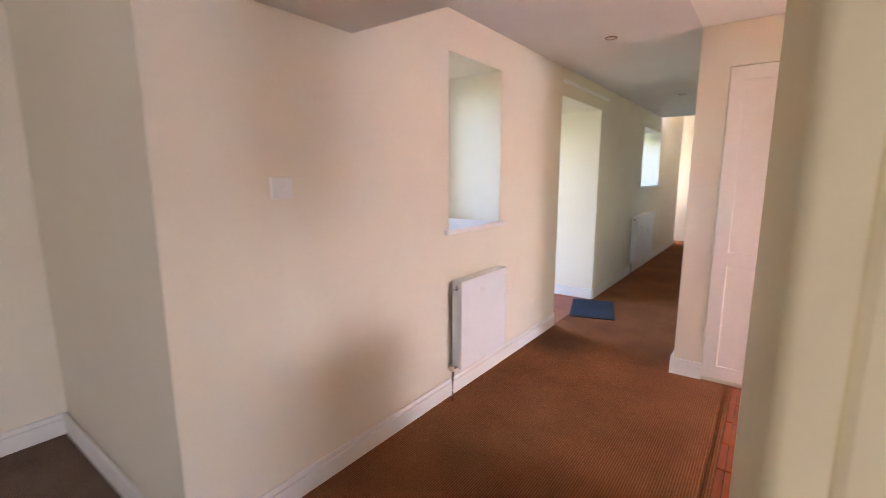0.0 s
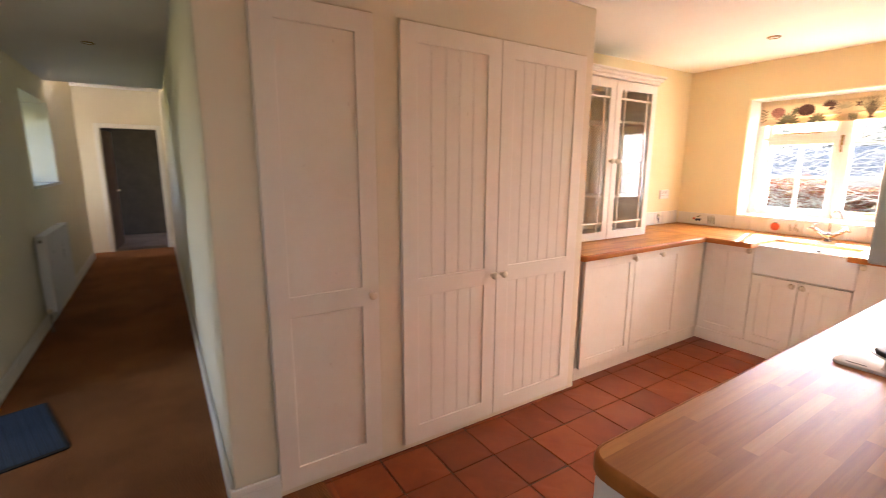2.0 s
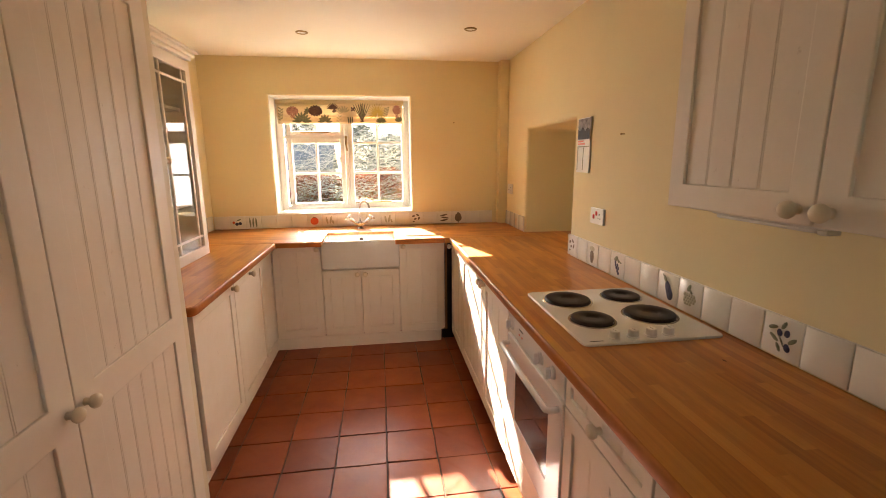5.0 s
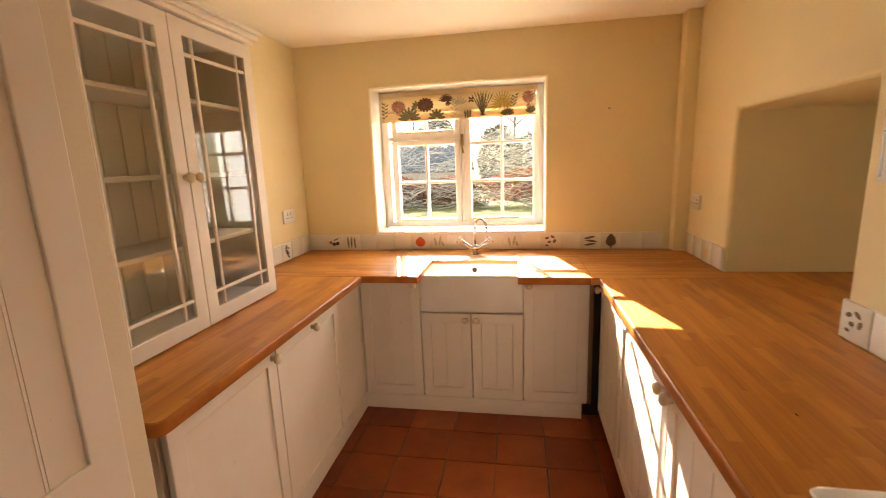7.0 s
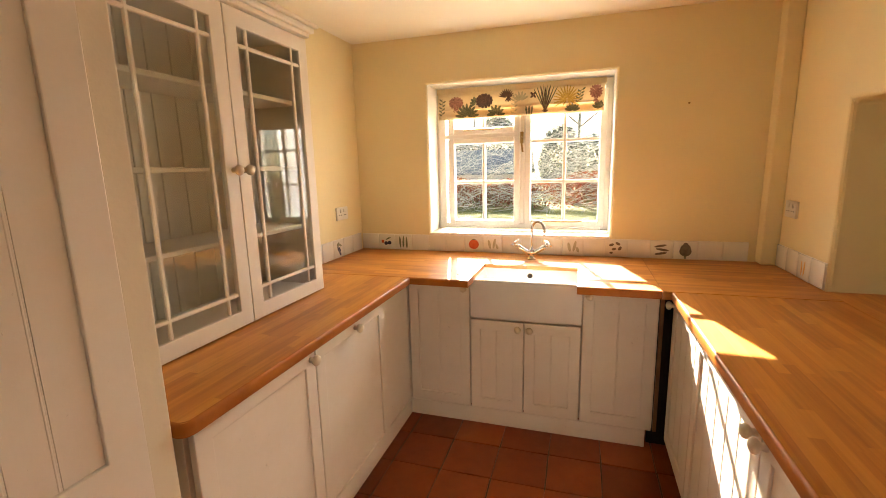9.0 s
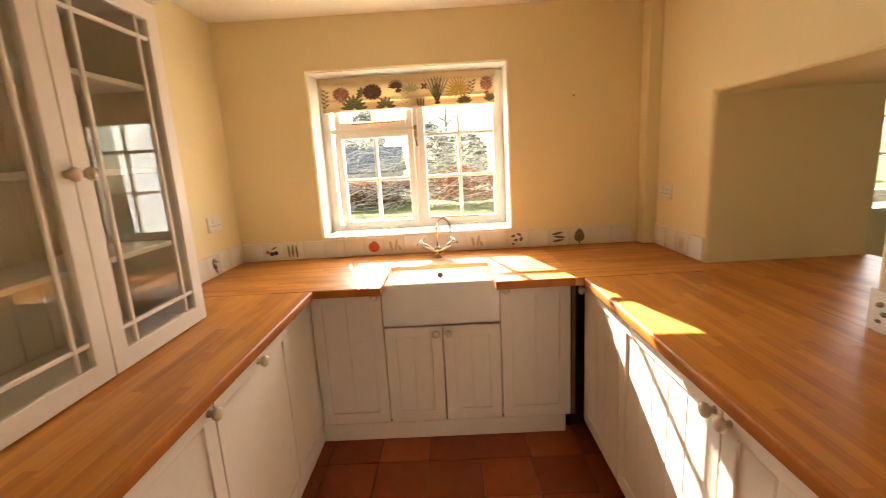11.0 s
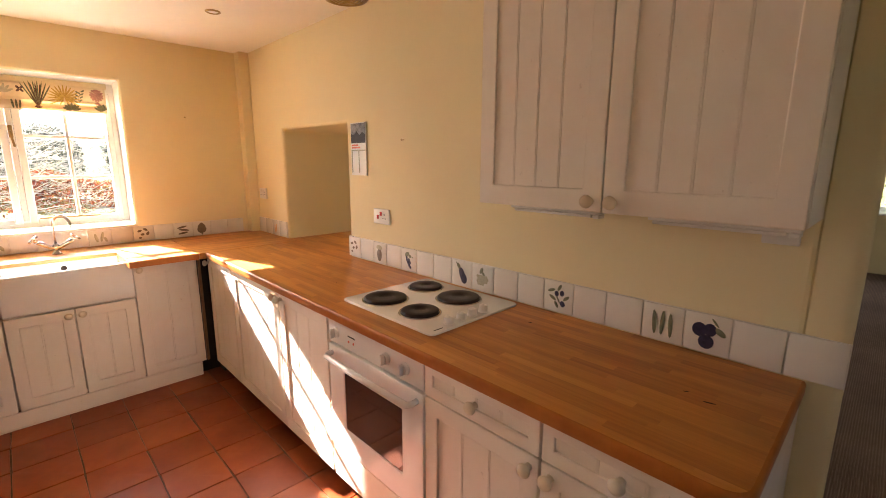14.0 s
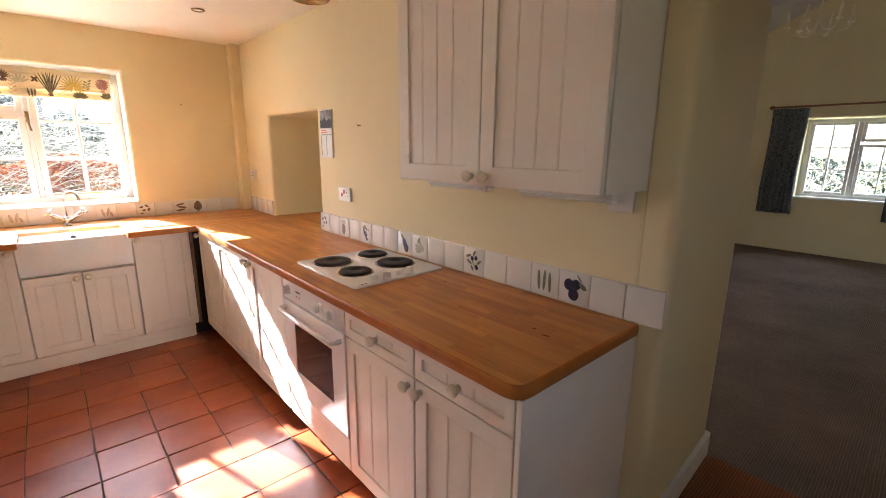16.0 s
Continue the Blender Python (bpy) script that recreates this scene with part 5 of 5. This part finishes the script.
# ---- lounge ----
def curtain(x0, x1, y, z0, z1, folds=7):
    bm = B()
    n, rows = folds * 8, 12
    grid = []
    for r in range(rows + 1):
        v = r / rows
        line = []
        for c in range(n + 1):
            u = c / n
            amp = 0.028 * (0.55 + 0.45 * (1 - v)) + 0.006 * math.sin(9 * u + 3 * v)
            line.append((x0 + (x1 - x0) * u + 0.012 * math.sin(5 * v + 7 * u), y + amp * math.sin(2 * math.pi * folds * u), z0 + (z1 - z0) * v))
        grid.append(line)
    f = [[bm.verts.new(p) for p in line] for line in grid]
    b = [[bm.verts.new((x, yy + 0.004, z)) for x, yy, z in line] for line in grid]
    for r in range(rows):
        for c in range(n):
            bm.faces.new((f[r][c], f[r][c + 1], f[r + 1][c + 1], f[r + 1][c]))
            bm.faces.new((b[r][c], b[r + 1][c], b[r + 1][c + 1], b[r][c + 1]))
    for c in range(n):
        bm.faces.new((f[0][c], b[0][c], b[0][c + 1], f[0][c + 1]))
    return bm


M_CURTAIN = simple_noise("blue_grey_print_cloth", [(0.38, (0.07, 0.085, 0.10)), (0.5, (0.24, 0.26, 0.26)), (0.62, (0.09, 0.105, 0.115))], 22, 0.95, 0.2, 200)
for x0, x1 in ((1.95, 2.38), (0.50, 0.96)):
    single("curtain", curtain(x0, x1, -6.84, 0.58, 2.11), M_CURTAIN, "blue-grey patterned curtain drawn aside from the window", "curtain", "", True, "lounge curtains")
pole = thing("curtain_pole", "varnished wooden curtain pole above the lounge window", "curtain pole", 1.4, -6.84, 2.135, 0)
bm = B()
tube(bm, [(-1.05, 0, 0), (0.98, 0, 0)], 0.014, 12)
part("rod", bm, M_POLE, pole, "", True)
for s in (-1.05, 0.98):
    bm = B()
    lathe(bm, [(0, -0.02), (0.018, -0.02), (0.024, 0.0), (0.028, 0.02), (0.018, 0.04), (0, 0.046)], 14, pose(s, 0, 0, 0, 90 if s > 0 else -90, 0))
    part("finial", bm, M_POLE, pole, "", True)
for s in (-0.9, 0.85):
    bm = B()
    tube(bm, [(s, -0.11, -0.02), (s, -0.03, -0.02), (s, 0, -0.016)], 0.009, 8)
    part("bracket", bm, M_POLE, pole)

chand = thing("chandelier", "pale five-arm chandelier with candle lamps", "chandelier", 1.55, -4.2, 2.67, 0)
chand.scale = (1.05, 1.05, 1.0)
bm = B()
lathe(bm, [(0, -0.10), (0.012, -0.09), (0.02, -0.06), (0.01, -0.03), (0.014, 0.0), (0.024, 0.03), (0.009, 0.06), (0.007, 0.22), (0.0, 0.22)], 14)
part("stem", bm, M_KNOB, chand, "", True)
bm = B()
tube(bm, [(0, 0, 0.21), (0.0, 0.0, 0.6), (0, 0, 1.02)], 0.004, 6)
part("chain", bm, M_BRASS, chand)
for k in range(6):
    a = 2 * math.pi * k / 6 + 0.3
    c, s = math.cos(a), math.sin(a)
    bm = B()
    tube(bm, [(0.01 * c, 0.01 * s, 0.02), (0.06 * c, 0.06 * s, -0.05), (0.13 * c, 0.13 * s, -0.085), (0.20 * c, 0.20 * s, -0.06), (0.225 * c, 0.225 * s, -0.01)], 0.006, 8)
    lathe(bm, [(0, -0.012), (0.022, -0.008), (0.028, 0.002), (0.0, 0.0)], 12, pose(0.225 * c, 0.225 * s, 0))
    arm = part("arm", bm, M_KNOB, chand, "", True)
    bm = B()
    lathe(bm, [(0.0, 0.0), (0.011, 0.0), (0.011, 0.085), (0.006, 0.09), (0.01, 0.105), (0.007, 0.125), (0.0, 0.14)], 12, pose(0.225 * c, 0.225 * s, 0))
    part("candle_lamp", bm, M_KNOB, arm, "unlit candle lamp", True)


# ---- garden ----
M_GRASS = simple_noise("lawn", [(0.3, (0.07, 0.09, 0.012)), (0.5, (0.13, 0.14, 0.02)), (0.72, (0.21, 0.19, 0.04))], 3.5, 0.95, 0.5, 40, 0.03)
bm = B()
vs = [bm.verts.new(p) for p in ((-400, -400, -0.13), (400, -400, -0.13), (400, 400, -0.13), (-400, 400, -0.13))]
bm.faces.new(vs)
single("ground", bm, M_GRASS, "rough winter lawn round the house", "ground", "structure")


def island_material(name, stops, rough=0.7):
    m = material(name, stops[0][1], rough)
    g = N(m, "NewGeometry")
    col = ramp(m, g.outputs["Random Per Island"], stops)
    L(m, col, bsdf(m).inputs["Base Color"])
    tl = N(m, "BsdfTranslucent")
    L(m, col, tl.inputs["Color"])
    mx = N(m, "MixShader")
    mx.inputs[0].default_value = 0.6
    L(m, bsdf(m).outputs[0], mx.inputs[1])
    L(m, tl.outputs[0], mx.inputs[2])
    L(m, mx.outputs[0], m.node_tree.nodes["Material Output"].inputs["Surface"])
    return m


M_BEECH = island_material("winter_beech_leaves", [(0.0, (0.10, 0.025, 0.014)), (0.5, (0.25, 0.065, 0.034)), (0.8, (0.34, 0.13, 0.06)), (1.0, (0.11, 0.12, 0.02))])
M_SHRUB = island_material("evergreen_leaves", [(0.0, (0.035, 0.048, 0.04)), (0.5, (0.07, 0.085, 0.07)), (0.75, (0.12, 0.125, 0.09)), (0.9, (0.3, 0.3, 0.27)), (1.0, (0.45, 0.45, 0.42))])
M_TWIG = simple_noise("pale_bark", [(0.3, (0.12, 0.105, 0.08)), (0.7, (0.22, 0.20, 0.16))], 12, 0.9, 0.3)


def leaves(name, label, mat, count, place, size, seed):
    rng = np.random.default_rng(seed)
    verts, faces = [], []
    for i in range(count):
        p, s = place(rng), size * rng.uniform(0.6, 1.4)
        a, b = rng.normal(size=3), rng.normal(size=3)
        a /= np.linalg.norm(a)
        b -= a * a.dot(b)
        b /= np.linalg.norm(b)
        k = len(verts)
        verts += [tuple(p - a * s), tuple(p + b * s * 0.5), tuple(p + a * s), tuple(p - b * s * 0.5)]
        faces.append((k, k + 1, k + 2, k + 3))
    me = bpy.data.meshes.new(name)
    me.from_pydata(verts, [], faces)
    me.materials.append(mat)
    ob = new(name, me)
    return tagged(ob, label, "foliage", "", "stuff")


def hedge_place(x, y0, y1, z1, depth):
    def f(rng):
        y = rng.uniform(y0, y1)
        top = z1 * (0.85 + 0.2 * math.sin(y * 1.7) * math.sin(y * 0.6 + 1))
        return np.array((x + rng.normal() * depth, y, -0.06 + (top + 0.06) * rng.random() ** 0.7))
    return f


leaves("beech_hedge", "low russet beech hedge across the lawn", M_BEECH, 34000, hedge_place(19.0, -10, 17, 1.2, 0.35), 0.05, 3)


def bank(cx, n0, n1, along_y=True, zmax=3.0):
    lumps = [(n0 + (n1 - n0) * (k + 0.5) / 13 + random.uniform(-0.6, 0.6), random.uniform(0.55, 1.0) * zmax, random.uniform(0.9, 1.6)) for k in range(13)]

    def f(rng):
        c, h, r = lumps[rng.integers(len(lumps))]
        d = rng.normal(size=3)
        d /= np.linalg.norm(d)
        d *= rng.uniform(0.7, 1.0)
        u, w, z = c + d[0] * r, cx + d[1] * 1.1, -0.2 + (h + 0.2) * (0.5 + 0.5 * d[2])
        return np.array((w, u, z) if along_y else (u, w, z))
    return f


leaves("shrub_bank", "tall evergreen shrubs behind the hedge", M_SHRUB, 60000, bank(26.0, -13, 18, True, 4.5), 0.10, 5)
leaves("shrub_bank", "evergreen shrubs beyond the lounge window", M_SHRUB, 12000, bank(-17.0, -8, 9, False, 2.2), 0.08, 6)


def bare_tree(x, y, h, seed):
    rng = random.Random(seed)
    t = thing("bare_tree", "leafless garden tree with pale branches", "tree", x, y, -0.2, 0, "bare garden trees")
    bm = B()
    tube(bm, [(0, 0, 0), (0.05, 0.02, h * 0.3), (-0.05, 0.05, h * 0.6), (0.02, 0, h)], [0.14, 0.11, 0.07, 0.02], 8)
    part("trunk", bm, M_TWIG, t, "", True)
    for k in range(10):
        a, z = rng.uniform(0, 6.28), h * rng.uniform(0.25, 0.9)
        ln = h * rng.uniform(0.25, 0.5)
        bm = B()
        p = Vector((0, 0, z))
        d = Vector((math.cos(a), math.sin(a), 0.7)).normalized()
        q, r = p + d * ln * 0.5, p + d * ln + Vector((0, 0, ln * 0.2))
        tube(bm, [p, q, r], [0.045, 0.03, 0.008], 6)
        for _ in range(9):
            f = rng.uniform(0.3, 1)
            s = p + (r - p) * f
            e = s + Vector((rng.uniform(-1, 1), rng.uniform(-1, 1), rng.uniform(0.1, 1))) * ln * 0.35
            tube(bm, [s, (s + e) / 2 + Vector((0, 0, 0.04)), e], [0.014, 0.009, 0.004], 5)
        part("limb", bm, M_TWIG, t)
    return t


for x, y, h, s in ((20.6, 1.2, 5.2, 1), (24, 6.2, 6.0, 2), (21.5, -3.4, 4.8, 3), (27, 10.5, 6.5, 4), (3.5, -14, 4.5, 5), (0.5, -15, 5.0, 6)):
    bare_tree(x, y, h, s)


def twigs(name, label, count, x0, x1, y0, y1, z1, seed):
    """A tangle of thin, pale, bent twigs, each a three-sided taper."""
    rng = np.random.default_rng(seed)
    verts, faces = [], []
    for i in range(count):
        p = np.array((rng.uniform(x0, x1), rng.uniform(y0, y1), -0.2 + z1 * rng.random()))
        d = rng.normal(size=3) * (0.5, 1.0, 0.6)
        d /= np.linalg.norm(d)
        ln, r = rng.uniform(0.5, 1.7), rng.uniform(0.006, 0.014)
        bend = rng.normal(size=3) * 0.12 * ln
        k = len(verts)
        for s, f in ((0.0, 1.0), (0.5, 0.8), (1.0, 0.3)):
            c = p + d * ln * s + bend * math.sin(math.pi * s)
            for a in (0.0, 2.1, 4.2):
                verts.append(tuple(c + np.array((math.cos(a), 0.3 * math.sin(a), math.sin(a))) * r * f))
        for s in (0, 3):
            for a in range(3):
                q = (a + 1) % 3
                faces.append((k + s + a, k + s + q, k + s + 3 + q, k + s + 3 + a))
    me = bpy.data.meshes.new(name)
    me.from_pydata(verts, [], faces)
    me.materials.append(M_BRAMBLE)
    return tagged(new(name, me), label, "foliage", "", "stuff")


M_BRAMBLE = simple_noise("pale_twig_bark", [(0.3, (0.34, 0.32, 0.28)), (0.7, (0.55, 0.53, 0.48))], 2, 0.6, 0)
twigs("bare_twigs", "tangle of pale bare twigs in the hedge", 3000, 17.0, 19.6, -8, 14, 2.6, 21)
twigs("bare_twigs", "pale bare twigs high in the garden trees", 4200, 21.5, 25.0, -9, 16, 6.2, 22)
twigs("bare_twigs", "pale bare twigs beyond the lounge window", 900, -4, 6, -15, -13, 3.6, 23)

shed = thing("garden_outbuilding", "low outbuilding with a blue-grey slate roof behind the hedge", "outbuilding", 20.2, 3.3, 0.1, 0)
M_SLATE = simple_noise("blue_grey_slate", [(0.3, (0.06, 0.08, 0.095)), (0.7, (0.12, 0.145, 0.16))], 6, 0.5, 0.3, 30, 0.01)
M_STONE = simple_noise("pale_render", [(0.3, (0.40, 0.37, 0.31)), (0.7, (0.5, 0.46, 0.4))], 4, 0.9, 0.2)
bm = B()
box(bm, 0, 2.5, 0, 4.6, 0, 1.1)
part("wall", bm, M_STONE, shed)
bm = B()
for s in (0, 1):
    pts = [(-0.15 if s == 0 else 2.65, -0.15, 1.05), (1.25, -0.15, 2.05), (1.25, 4.75, 2.05), (-0.15 if s == 0 else 2.65, 4.75, 1.05)]
    a = [bm.verts.new(p) for p in pts]
    b = [bm.verts.new((x, y, z + 0.06)) for x, y, z in pts]
    bm.faces.new(a)
    bm.faces.new(b)
    for i in range(4):
        bm.faces.new((a[i], a[(i + 1) % 4], b[(i + 1) % 4], b[i]))
part("roof", bm, M_SLATE, shed)


# ---- floor tiles ----
def worn_tile(seed):
    """A hand-made square tile: wavering edges, softened corners and a slightly cupped face."""
    rng = random.Random(seed)
    half, n = P / 2 - 0.0027, 7
    outline = []
    for turn in range(4):
        a = math.pi / 2 * turn
        phase, amp = rng.uniform(0, 6.28), rng.uniform(0.0006, 0.0016)
        for k in range(n):
            u = -half + 2 * half * (0.010 + 0.98 * k / (n - 1))
            w = -half + amp * math.sin(phase + 2.6 * k / n * 2) + rng.uniform(-0.0005, 0.0005)
            if k in (0, n - 1):
                w += 0.0009
            outline.append((u * math.cos(a) - w * math.sin(a), u * math.sin(a) + w * math.cos(a)))
    bm = B()
    base = [bm.verts.new((x, y, -0.02)) for x, y in outline]
    edge = [bm.verts.new((x, y, -0.0024)) for x, y in outline]
    rim = [bm.verts.new((x * 0.986, y * 0.986, -0.0002)) for x, y in outline]
    inner = [bm.verts.new((x * 0.6, y * 0.6, rng.uniform(-0.0004, 0.0002))) for x, y in outline]
    mid = bm.verts.new((0, 0, rng.uniform(-0.0004, 0.0002)))
    m = len(outline)
    for k in range(m):
        q = (k + 1) % m
        for a, b in ((base, edge), (edge, rim), (rim, inner)):
            bm.faces.new((a[k], a[q], b[q], b[k]))
        bm.faces.new((inner[k], inner[q], mid))
    bmesh.ops.recalc_face_normals(bm, faces=bm.faces)
    for f in bm.faces:
        f.smooth = True
    me = bpy.data.meshes.new("tile")
    bm.to_mesh(me)
    bm.free()
    me.set_sharp_from_angle(angle=radians(12))
    me.materials.append(M_TERRA)
    return me


P, X0, Y0 = 0.2605, 2.85, 0.94
tile_meshes = [worn_tile(k) for k in range(6)]
for i in range(-8, 7):
    for j in range(-4, 5):
        x0, y0 = X0 + i * P, Y0 + j * P
        if x0 + P <= 0.99 or x0 > 4.5 or y0 + P < 0.02 or y0 > 2.05:
            continue
        cx0, cx1 = max(x0, 0.994), x0 + P
        if cx1 - cx0 < 0.03:
            continue
        t = new("tile", random.choice(tile_meshes))
        t.parent = floor_kitchen
        whole = cx0 == x0
        t.matrix_basis = pose((cx0 + cx1) / 2 + random.uniform(-0.0015, 0.0015), y0 + P / 2 + random.uniform(-0.002, 0.002), random.uniform(-0.0015, 0.0015),
                              random.uniform(-0.35, 0.35), random.uniform(-0.35, 0.35), random.uniform(-0.5, 0.5) + (90 * random.randrange(4) if whole else 0)) @ Matrix.Diagonal(((cx1 - cx0) / P, 1, 1, 1))
